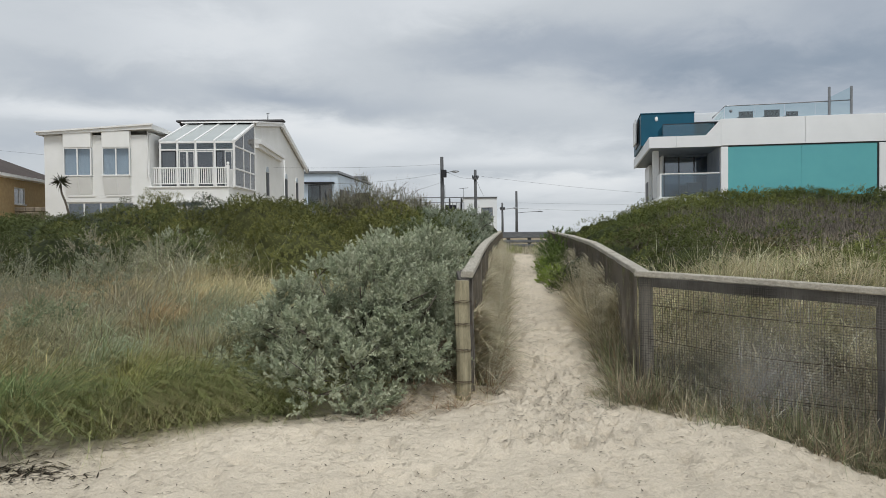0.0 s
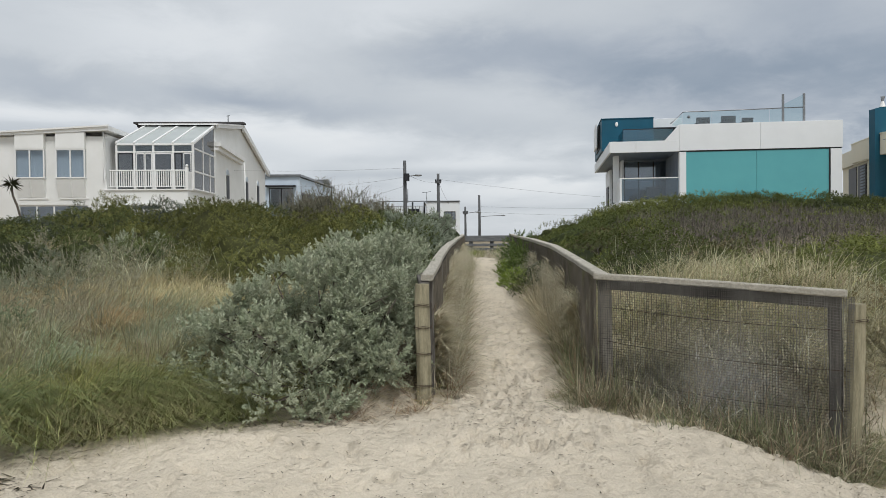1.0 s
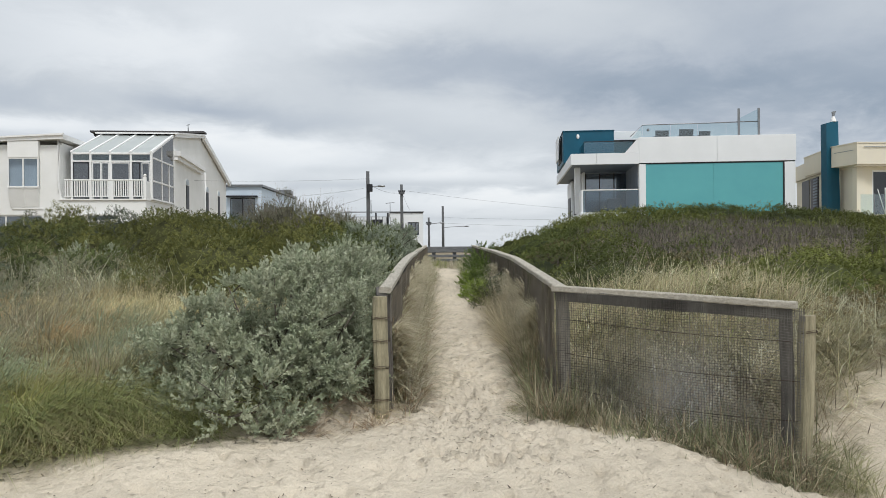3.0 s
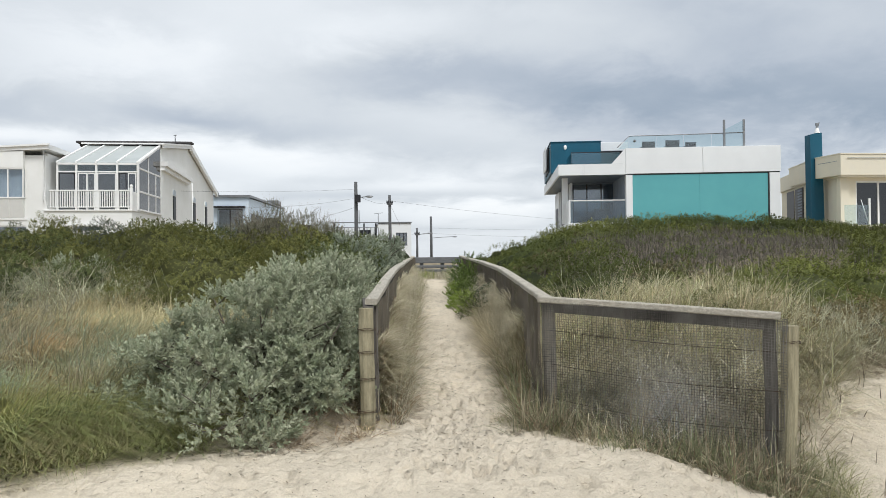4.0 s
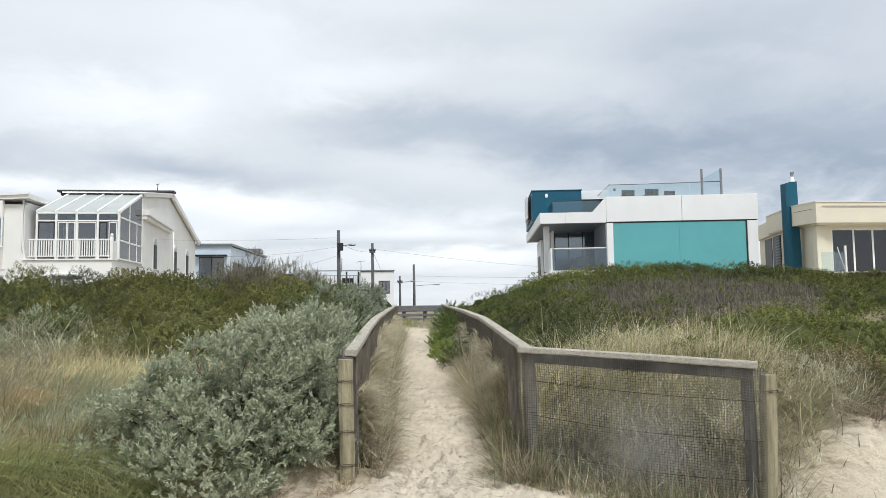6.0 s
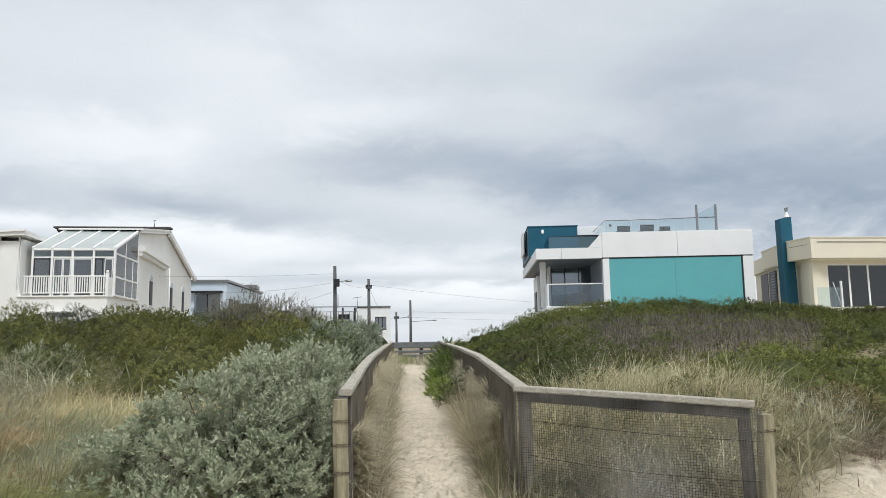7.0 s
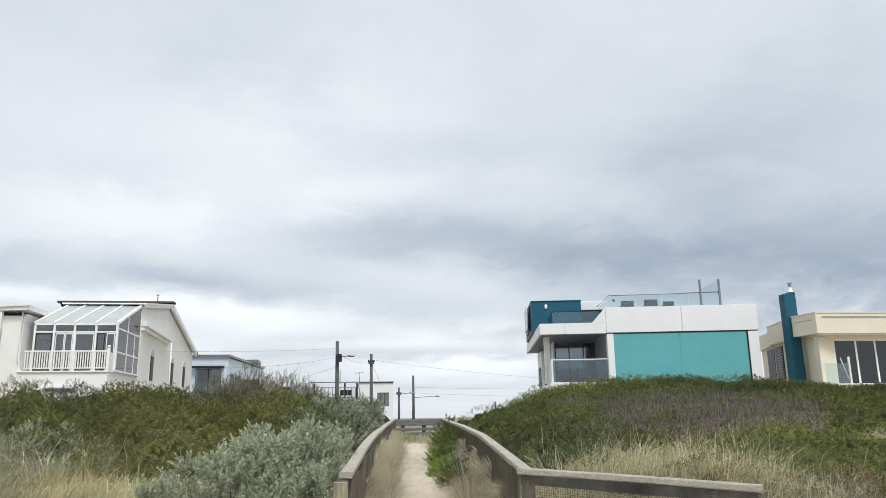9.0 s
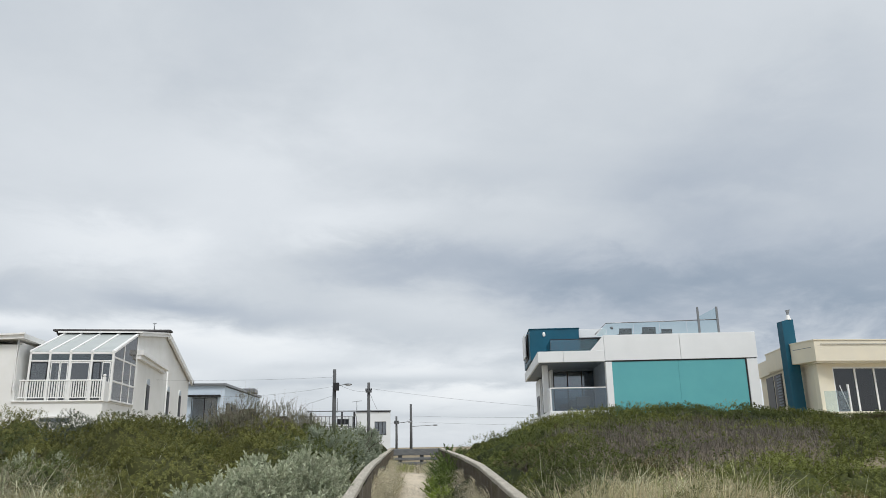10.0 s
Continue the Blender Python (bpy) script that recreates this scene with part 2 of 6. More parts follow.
def box_bm(x0, x1, y0, y1, z0, z1, bevel=0.0):
    bm = bmesh.new()
    bmesh.ops.create_cube(bm, size=1.0, matrix=Matrix.Translation(((x0 + x1) / 2, (y0 + y1) / 2, (z0 + z1) / 2))
                          @ Matrix.Diagonal((abs(x1 - x0), abs(y1 - y0), abs(z1 - z0), 1)))
    if bevel:
        bmesh.ops.bevel(bm, geom=bm.edges[:], offset=bevel, segments=1, affect="EDGES")
    return bm


def box(name, mat, parent, x0, x1, y0, y1, z0, z1, bevel=0.012, label=""):
    return part(name, box_bm(x0, x1, y0, y1, z0, z1, bevel), mat, parent, label)


def prism_bm(outline, axis, a, b):
    """An outline of 2D points drawn out along an axis, from a to b."""
    put = {"x": lambda p, q: (q, p[0], p[1]), "y": lambda p, q: (p[0], q, p[1]), "z": lambda p, q: (p[0], p[1], q)}[axis]
    bm = bmesh.new()
    lo = [bm.verts.new(put(p, a)) for p in outline]
    hi = [bm.verts.new(put(p, b)) for p in outline]
    bm.faces.new(lo)
    bm.faces.new(hi[::-1])
    n = len(outline)
    for i in range(n):
        bm.faces.new((lo[i], lo[(i + 1) % n], hi[(i + 1) % n], hi[i]))
    bmesh.ops.recalc_face_normals(bm, faces=bm.faces[:])
    return bm


def prism(name, mat, parent, outline, axis, a, b, label=""):
    return part(name, prism_bm(outline, axis, a, b), mat, parent, label)


def tube_bm(points, radius, sides=6, bm=None, end_radius=None):
    """A tapering tube along points."""
    bm = bm or bmesh.new()
    pts = [Vector(p) for p in points]
    rings = []
    for i, p in enumerate(pts):
        d = (pts[min(i + 1, len(pts) - 1)] - pts[max(i - 1, 0)]).normalized()
        side = d.orthogonal().normalized()
        up = d.cross(side)
        r = radius if end_radius is None else radius + (end_radius - radius) * i / (len(pts) - 1)
        rings.append([bm.verts.new(p + r * (math.cos(2 * math.pi * k / sides) * side + math.sin(2 * math.pi * k / sides) * up)) for k in range(sides)])
    for lo, hi in zip(rings, rings[1:]):
        # turn the upper ring so that the sides do not twist
        shift = min(range(sides), key=lambda s: (hi[s].co - lo[0].co).length)
        for k in range(sides):
            bm.faces.new((lo[k], lo[(k + 1) % sides], hi[(k + 1 + shift) % sides], hi[(k + shift) % sides]))
    bm.faces.new(rings[0][::-1])
    bm.faces.new(rings[-1])
    bmesh.ops.recalc_face_normals(bm, faces=bm.faces[:])
    for f in bm.faces:
        f.smooth = len(f.verts) == 4
    return bm


def tube(name, mat, parent, points, radius, sides=6, end_radius=None, label=""):
    return part(name, tube_bm(points, radius, sides, None, end_radius), mat, parent, label)


def thing(name, label, category, at=(0, 0, 0), turn=0.0, group="", kind=""):
    ob = new(name)
    ob.empty_display_size = 0.2
    ob.matrix_world = pose(*at, 0, 0, turn)
    return tagged(ob, label, category, group, kind)


# ---------- the lie of the land ----------
def lattice(seed):
    return np.random.RandomState(seed).rand(256, 256)


LAT = lattice(5)


def vnoise(x, y, scale):
    """Smooth value noise, -1 to 1."""
    u, v = np.asarray(x) / scale, np.asarray(y) / scale
    i, j = np.floor(u).astype(int), np.floor(v).astype(int)
    f, g = u - i, v - j
    f, g = f * f * (3 - 2 * f), g * g * (3 - 2 * g)
    at = lambda a, b: LAT[a % 256, b % 256]
    top = at(i, j) * (1 - f) + at(i + 1, j) * f
    low = at(i, j + 1) * (1 - f) + at(i + 1, j + 1) * f
    return 2 * (top * (1 - g) + low * g) - 1


def step(v, a, b):
    k = np.clip((v - a) / (b - a), 0, 1)
    return k * k * (3 - 2 * k)


SLOPE = 0.095  # the path's drift to the right for each metre ahead


def left_rail(y):
    return 0.20 + SLOPE * (y - 6.3)


def right_rail(y):
    return 1.72 + SLOPE * (y - 6.3)


def path_level(y):
    return np.interp(y, [-30, 0, 4.4, 6.3, 8, 10, 13.5, 23.5, 30, 60], [-0.5, 0, 0, 0.10, 0.33, 0.45, 0.6, 0.8, 0.9, 1.0])


def rail_level(y):
    return np.interp(y, [6.3, 8.0, 10.2, 14.3, 23], [1.17, 1.26, 1.37, 1.45, 1.58])


def left_edge(x):
    """Where the grass on the left begins."""
    return np.interp(x, [-9, -5, -3.2, -2.5, -1.5, -0.5, 0.15, 1.0], [3.9, 4.35, 4.65, 5.2, 5.8, 6.05, 6.2, 6.3]) + 0.15 * vnoise(x, 0 * x, 0.7)


def right_edge(x):
    return np.interp(x, [1.0, 1.72, 3.25, 4.5, 9], [6.8, 6.3, 5.2, 4.7, 4.0])


def ground_level(x, y):
    x, y = np.asarray(x, float), np.asarray(y, float)
    u = x - 0.945 - SLOPE * (y - 6.3)
    low = path_level(y) - 0.17 * step(x, 1.9, 3.2) * (1 - step(y, 5.2, 6.0)) * step(y, 2.0, 4.5) + 0.04 * vnoise(x, y, 1.1) + 0.02 * vnoise(x + 9, y, 0.4)
    ql = y - left_edge(x)
    left = np.interp(ql, [-20, 0, 0.25, 2, 4, 8, 13, 18, 26, 40, 60], [-0.4, -0.02, 0.20, 0.36, 0.52, 0.95, 1.45, 1.7, 1.6, 1.2, 1.0])
    left = left + step(ql, 0.5, 4) * (0.12 * vnoise(x, y, 2.7) + 0.2 * vnoise(x + 30, y, 6.0) * step(ql, 4, 10))
    qr = (y - right_edge(x)) * 0.85
    right = np.interp(qr, [-20, -0.6, 0, 0.6, 1.4, 2.5, 4, 7, 11, 15, 24, 40, 60], [-0.4, -0.1, 0.10, 0.38, 0.62, 0.85, 1.05, 1.5, 2.0, 2.15, 2.0, 1.3, 1.0])
    right = right + step(qr, 0.2, 2) * (0.10 * vnoise(x + 50, y, 1.3) + 0.12 * vnoise(x, y + 40, 3.0))
    right = right + step(x, 3.2, 3.8) * step(qr, -0.5, 0.2) * (1 - step(qr, 2.0, 3.0)) * (0.055 * vnoise(x, y, 0.37) + 0.03 * vnoise(x + 5, y, 0.16))
    right = right - 0.30 * step(x, 1.9, 3.3) * (1 - step(qr, -0.2, 0.8)) * step(qr, -2, -0.4)
    rise = step(u, 0.7, 1.3 + 0.24 * np.clip(y - 7, 0, 14))
    right = np.where(y > 7, np.minimum(right, low + 0.25) * (1 - rise) + right * rise, right)
    fall = step(-x, 7.2, 11.0) * step(ql, 8, 14)
    left = left - 0.38 * fall
    side = np.where(u < 0, left, right)
    near = step(y, 5.2, 6.6)
    w = step(np.abs(u), 0.55, 1.25)
    sand = low * (1 - w) + side * w
    open_beach = np.where(u < 0, np.where(ql > 0, left, low), np.where(qr > -0.6, right, low))
    k = np.where(u < 0, step(ql, -0.3, 0.3), step(qr, -0.7, 0.1)) * step(np.abs(u), 0.4, 1.2)
    beach = low * (1 - k) + open_beach * k
    z = beach * (1 - near) + sand * near
    far = step(y, 24, 34)
    return z * (1 - far) + (1.0 + 0.05 * vnoise(x, y, 9)) * far


def axis_steps(*spans):
    out = []
    for a, b, d in spans:
        n = max(1, round((b - a) / d))
        out += [a + (b - a) * i / n for i in range(n)]
    return np.array(out + [spans[-1][1]])


SURFACE = {}


def surface(x, y):
    """The height of the finished sand, dents and all."""
    gx, gy, z = SURFACE["x"], SURFACE["y"], SURFACE["z"]
    j = np.clip(np.searchsorted(gx, x) - 1, 0, len(gx) - 2)
    i = np.clip(np.searchsorted(gy, y) - 1, 0, len(gy) - 2)
    f, g = (x - gx[j]) / (gx[j + 1] - gx[j]), (y - gy[i]) / (gy[i + 1] - gy[i])
    return (z[i, j] * (1 - f) + z[i, j + 1] * f) * (1 - g) + (z[i + 1, j] * (1 - f) + z[i + 1, j + 1] * f) * g


def build_ground():
    gx = axis_steps((-900, -100, 100), (-100, -24, 9), (-24, -6, 0.5), (-6, -3.5, 0.1), (-3.5, -0.6, 0.04), (-0.6, 2.8, 0.028), (2.8, 5.4, 0.04), (5.4, 7, 0.12), (7, 26, 0.5), (26, 100, 9), (100, 900, 100))
    gy = axis_steps((-200, -20, 30), (-20, -8, 2), (-8, 3, 0.2), (3, 9, 0.031), (9, 14, 0.05), (14, 26, 0.2), (26, 90, 3), (90, 1500, 150))
    X, Y = np.meshgrid(gx, gy)
    Zg = ground_level(X, Y)
    # footprints and small scuffs, deepest along the path
    rs = np.random.RandomState(3)
    for dent in range(6500):
        small = dent > 320
        t = rs.rand()
        if t < 0.62:
            cy = 5.0 + 14 * rs.rand() ** 1.5
            cx = 0.945 + SLOPE * (cy - 6.3) + rs.normal(0, 0.33)
        else:
            cx, cy = rs.uniform(-3.2, 3.2), rs.uniform(3.2, 6.3)
        turn, ln, wd = rs.normal(0, 0.5), rs.uniform(0.09, 0.17), rs.uniform(0.045, 0.075)
        if small:
            turn, ln, wd = rs.normal(1.57, 0.55), rs.uniform(0.04, 0.085), rs.uniform(0.018, 0.032)
        i0, i1 = np.searchsorted(gy, [cy - 0.3, cy + 0.3])
        j0, j1 = np.searchsorted(gx, [cx - 0.3, cx + 0.3])
        if i1 <= i0 or j1 <= j0:
            continue
        dx, dy = X[i0:i1, j0:j1] - cx, Y[i0:i1, j0:j1] - cy
        u, v = (dx * math.cos(turn) + dy * math.sin(turn)) / wd, (-dx * math.sin(turn) + dy * math.cos(turn)) / ln
        r = u * u + v * v
        Zg[i0:i1, j0:j1] += rs.uniform(0.008, 0.018 if small else 0.032) * (-np.exp(-r * r) + 0.5 * np.exp(-((np.sqrt(r) - 1.45) ** 2) * 7))
    near = (np.abs(X) < 6) & (Y > 2.9) & (Y < 15)
    Zg += np.where(near, 0.008 * vnoise(X, Y, 0.09) + 0.010 * vnoise(X + 3, Y, 0.2), 0)
    SURFACE.update(x=gx, y=gy, z=Zg)
    ny, nx = X.shape
    idx = np.arange(ny * nx).reshape(ny, nx)
    faces = np.stack([idx[:-1, :-1], idx[:-1, 1:], idx[1:, 1:], idx[1:, :-1]], -1).reshape(-1, 4)
    me = bpy.data.meshes.new("ground")
    me.from_pydata(np.stack([X, Y, Zg], -1).reshape(-1, 3).tolist(), [], faces.tolist())
    me.polygons.foreach_set("use_smooth", [True] * len(me.polygons))
    # sand, with plant litter where things grow
    x, y = X.ravel(), Y.ravel()
    u = x - 0.945 - SLOPE * (y - 6.3)
    rough = 0.25 * vnoise(x, y, 0.5) + 0.15 * vnoise(x, y, 0.17)
    grown = np.where(u < 0, step(y - left_edge(x) + rough, 0.0, 0.5) * step(-u + rough * 0.4, 0.55, 0.95), step((y - right_edge(x)) * 0.85 + rough * 2 - 0.55 * step(x, 2.9, 3.6) - 0.35 * step(x, 1.9, 2.2) * (1 - step(x, 3.0, 3.5)), 0.9, 2.2) * step(u + rough * 0.5, 0.6, 1.0))
    grown = np.maximum(grown, step(y, 22, 27))
    fleck = np.clip(vnoise(x, y, 0.06) * vnoise(x + 7, y, 0.13) * 3 - 0.55, 0, 1) * 0.35
    close = step(y, 2.6, 3.2) * (1 - step(np.abs(x), 5, 7))
    fleck = fleck * close
    sand = np.array([0.715, 0.635, 0.51]) * (1 + 0.07 * vnoise(x, y, 1.6) + 0.07 * close * vnoise(x, y, 0.25))[:, None]
    litter = np.array([0.24, 0.20, 0.135]) * (1 + 0.4 * vnoise(x, y, 0.4))[:, None]
    k = np.clip(grown * 0.92 + fleck, 0, 1)[:, None]
    col = np.ones((len(x), 4))
    col[:, :3] = np.clip(sand * (1 - k) + litter * k, 0, 1)
    ca = me.color_attributes.new("cover", "FLOAT_COLOR", "POINT")
    ca.data.foreach_set("color", col.ravel())
    me.materials.append(SAND)
    tagged(new("ground", me), "pale dry beach sand with footprints, rising into grassy dunes", "sand", kind="structure")


build_ground()

# ---------- the fences along the path ----------
def fence_rail(name, points, parent, width=0.104, thick=0.052):
    """A flat cap rail along points, with slightly eased edges."""
    bm = bmesh.new()
    rings = []
    for i, p in enumerate(points):
        a, b = Vector(points[max(i - 1, 0)]), Vector(points[min(i + 1, len(points) - 1)])
        d = (b - a).normalized()
        s = Vector((-d.y, d.x, 0)).normalized()
        up = d.cross(s) if d.cross(s).z > 0 else -d.cross(s)
        p = Vector(p)
        e = 0.008
        prof = [(-width / 2, -thick + e), (-width / 2 + e, -thick), (width / 2 - e, -thick), (width / 2, -thick + e),
                (width / 2, -e), (width / 2 - e, 0), (-width / 2 + e, 0), (-width / 2, -e)]
        rings.append([bm.verts.new(p + s * u + up * v) for u, v in prof])
    n = 8
    for lo, hi in zip(rings, rings[1:]):
        for k in range(n):
            bm.faces.new((lo[k], lo[(k + 1) % n], hi[(k + 1) % n], hi[k]))
    bm.faces.new(rings[0][::-1])
    bm.faces.new(rings[-1])
    bmesh.ops.recalc_face_normals(bm, faces=bm.faces[:])
    return part(name, bm, RAIL_WOOD, parent)


def netting(parent, line, top, bottom, cell=0.017, strand=0.0021, side=0.0, seed=1, mat=None):
    """Square netting between two heights along a plan line: every strand is a small four-sided bar, slack and uneven."""
    rs = np.random.RandomState(seed)
    (x0, y0), (x1, y1) = line
    length = math.hypot(x1 - x0, y1 - y0)
    dx, dy = (x1 - x0) / length, (y1 - y0) / length
    nx, ny = -dy, dx

    def at(s, z):
        w = 0.016 * math.sin(s * 3.1 + z * 2.0) + 0.010 * math.sin(s * 9.0 + z * 7.0 + 1) + side
        drop = 0.010 * math.sin(s * 5.0) * (1 if z > 0.5 else 0.4)
        return (x0 + dx * s + nx * w, y0 + dy * s + ny * w, z + drop)

    verts, faces = [], []

    def strand_along(points):
        r = strand / 2 * rs.uniform(0.8, 1.3)
        for i, (p, q) in enumerate(zip(points, points[1:])):
            base = len(verts)
            up = (0, 0, r) if abs(p[2] - q[2]) < abs(p[0] - q[0]) + abs(p[1] - q[1]) else (dx * r, dy * r, 0)
            out = (nx * r, ny * r, 0)
            for c in (p, q):
                for a, b in ((1, 1), (-1, 1), (-1, -1), (1, -1)):
                    verts.append((c[0] + a * up[0] + b * out[0], c[1] + a * up[1] + b * out[1], c[2] + a * up[2] + b * out[2]))
            for k in range(4):
                faces.append((base + k, base + (k + 1) % 4, base + 4 + (k + 1) % 4, base + 4 + k))

    s = 0.0
    while s < length:
        t, b = top(s), bottom(s)
        n = 3
        strand_along([at(s + rs.normal(0, 0.001), b + (t - b) * i / n) for i in range(n + 1)])
        s += cell
    rows = int(1.35 / cell)
    n = max(2, int(length / 0.2))
    for r in range(rows):
        pts = []
        for i in range(n + 1):
            s = length * i / n
            z = top(s) - r * cell
            if z > bottom(s):
                pts.append(at(s, z))
            elif len(pts) > 1:
                strand_along(pts)
                pts = []
            else:
                pts = []
        if len(pts) > 1:
            strand_along(pts)
    ob = mesh_object("netting", verts, faces, mat or NETTING, parent)
    ob["label"] = "dark slack square netting"
    return ob


def rough_post(name, parent, x, y, z0, z1, size, mat, turn=0.0, label="", round_off=0.3, lean=0.0):
    """A sawn timber post with eased corners and a slightly uneven shaft."""
    bm = bmesh.new()
    rings, n, sides = [], 9, 12
    for i in range(n):
        z = z0 + (z1 - z0) * i / (n - 1)
        ring = []
        for k in range(sides):
            a = 2 * math.pi * k / sides + radians(turn)
            c, s = math.cos(2 * math.pi * k / sides), math.sin(2 * math.pi * k / sides)
            sq = 1 / max(abs(c), abs(s))
            r = size / 2 * (sq * (1 - round_off) + round_off) * (1 + 0.025 * noise.noise((math.cos(a) * 2 + x, math.sin(a) * 2 + y, z * 4)))
            if i == n - 1:
                r *= 0.94
            ring.append(bm.verts.new((x + r * math.cos(a) + 0.006 * math.sin(z * 5) + lean * (z - z1), y + r * math.sin(a), z - (0.012 if i == n - 2 else 0))))
        rings.append(ring)
    for lo, hi in zip(rings, rings[1:]):
        for k in range(sides):
            bm.faces.new((lo[k], lo[(k + 1) % sides], hi[(k + 1) % sides], hi[k]))
    bm.faces.new(rings[-1])
    bm.faces.new(rings[0][::-1])
    bmesh.ops.recalc_face_normals(bm, faces=bm.faces[:])
    return part(name, bm, mat, parent, label)


def wire_ties(parent, x, y, z, size):
    for dz in (0, 0.012):
        r = size * 0.56
        pts = [(x + r * math.cos(a), y + r * math.sin(a), z + dz + 0.006 * math.sin(3 * a)) for a in [k * math.pi / 8 for k in range(17)]]
        tube("wire_tie", WIRE, parent, pts, 0.0028, 4)


def build_fences():
    left = thing("path_fence", "weathered timber rail fence with dark netting beside a sandy path", "fence", (0, 0, 0), group="path fences")
    ys = [6.32, 7.2, 8.0, 9.1, 10.2, 12.2, 14.3, 17, 20, 23]
    joints = [6.32, 8.3, 10.3, 12.6, 14.8, 17.2, 19.8, 23.0]
    for y0, y1 in zip(joints, joints[1:]):
        run = [y0 + 0.003 + (y1 - y0 - 0.006) * k / 4 for k in range(5)]
        dz = random.uniform(-0.006, 0.006)
        fence_rail("rail", [(left_rail(y) + 0.005 * math.sin(y * 2), y, float(rail_level(y)) + dz) for y in run], left)
    box("under_board", DARK_WOOD, left, 0.135, 0.225, 6.33, 8.2, 1.055, 1.115, 0.006)
    post = rough_post("end_post", left, 0.163, 6.26, -0.3, 1.10, 0.125, POST_WOOD, 5, "round-edged treated pine end post bound with wire")
    for z in (0.24, 0.51, 0.73, 0.92):
        wire_ties(post, 0.163, 6.26, z, 0.135)
    rough_post("post", left, 0.235, 6.40, -0.2, 1.11, 0.06, DARK_WOOD)
    for y in (8.3, 10.4, 12.6, 14.8, 17.2, 19.8, 22.6):
        rough_post("post", left, left_rail(y), y, float(ground_level(left_rail(y), y)) - 0.2, float(rail_level(y)) - 0.06, 0.10, DARK_WOOD)
    line = ((left_rail(6.36) + 0.06, 6.36), (left_rail(23) + 0.06, 23))
    def l_top(s):
        return float(rail_level(6.36 + s * 0.9955)) - 0.05
    def l_bot(s):
        y = 6.36 + s * 0.9955
        return max(float(ground_level(left_rail(y), y)) - 0.02, l_top(s) - 1.2)
    netting(left, line, l_top, l_bot, cell=0.024, strand=0.0026, seed=2, mat=NETTING_BROWN)
    for drop in (0.3, 0.55, 0.8):
        tube("wire", WIRE, left, [(left_rail(y) + 0.05, y, float(rail_level(y)) - drop) for y in ys], 0.003, 4)

    right = thing("path_fence", "weathered timber rail fence with dark netting, turning aside at its end", "fence", (0, 0, 0), group="path fences")
    corner, end = (1.72, 6.3), (3.20, 5.2)
    ys = [6.3, 7.2, 8.0, 9.1, 10.2, 12.2, 14.3, 17, 20, 23]
    joints[0] = 6.3
    for y0, y1 in zip(joints, joints[1:]):
        run = [y0 + 0.003 + (y1 - y0 - 0.006) * k / 4 for k in range(5)]
        dz = random.uniform(-0.006, 0.006)
        fence_rail("rail", [(right_rail(y), y, float(rail_level(y)) + dz) for y in run], right)
    fence_rail("rail", [(corner[0] - 0.055, corner[1] + 0.04, 1.172), (2.48, 5.76, 1.128), (end[0] + 0.0, end[1], 1.085)], right)
    for y in (8.3, 10.4, 12.6, 14.8, 17.2, 19.8, 22.6):
        rough_post("post", right, right_rail(y) + 0.06, y, float(ground_level(right_rail(y), y)) - 0.2, float(rail_level(y)) - 0.06, 0.10, DARK_WOOD)
    rough_post("corner_post", right, corner[0] + 0.03, corner[1] + 0.05, -0.2, 1.11, 0.105, GREY_POST, 10)
    rough_post("post", right, end[0] - 0.035, end[1] + 0.08, -0.5, 1.03, 0.085, DARK_WOOD, 30)
    p = rough_post("end_post", right, end[0] + 0.085, end[1] + 0.0, -0.6, 0.985, 0.11, POST_WOOD, 20, "pale treated pine end post", lean=0.05)
    wire_ties(p, end[0] + 0.085, end[1] + 0.0, 0.86, 0.115)
    for drop, slack in ((0.24, 0.02), (0.53, 0.035), (0.82, 0.05)):
        pts = []
        for i in range(13):
            k = i / 12
            pts.append((corner[0] + (end[0] - corner[0]) * k + 0.02, corner[1] + (end[1] - corner[1]) * k - 0.02, 1.12 - 0.09 * k - drop - slack * math.sin(math.pi * k)))
        tube("wire", WIRE, right, pts, 0.0035, 4)
    d = Vector((end[0] - corner[0], end[1] - corner[1], 0)).normalized()
    side = Vector((-d.y, d.x, 0))
    bm = bmesh.new()
    a, b = Vector((corner[0], corner[1] + 0.05, 1.118)), Vector((end[0] - 0.02, end[1] + 0.05, 1.030))
    rings = [[bm.verts.new(p + side * u + Vector((0, 0, v))) for u, v in ((0, 0), (0.04, 0), (0.04, -0.085), (0, -0.085))] for p in (a, a.lerp(b, 0.5), b)]
    for lo, hi in zip(rings, rings[1:]):
        for k in range(4):
            bm.faces.new((lo[k], lo[(k + 1) % 4], hi[(k + 1) % 4], hi[k]))
    bm.faces.new(rings[0][::-1])
    bm.faces.new(rings[-1])
    bmesh.ops.recalc_face_normals(bm, faces=bm.faces[:])
    part("batten", bm, DARK_WOOD, right, "dark batten under the rail")
    def p_top(s):
        return 1.125 - 0.085 * s / 1.88
    def p_bot(s):
        return 0.10 - 0.32 * s / 1.88
    netting(right, ((corner[0] - 0.07, corner[1] + 0.01), (end[0] + 0.02, end[1] - 0.05)), p_top, p_bot, cell=0.0205, strand=0.0023, seed=4)
    netting(right, ((corner[0] - 0.07, corner[1] + 0.005), (end[0] + 0.02, end[1] - 0.055)), p_top, lambda s: p_top(s) - 0.095, cell=0.0160, strand=0.0028, seed=9)
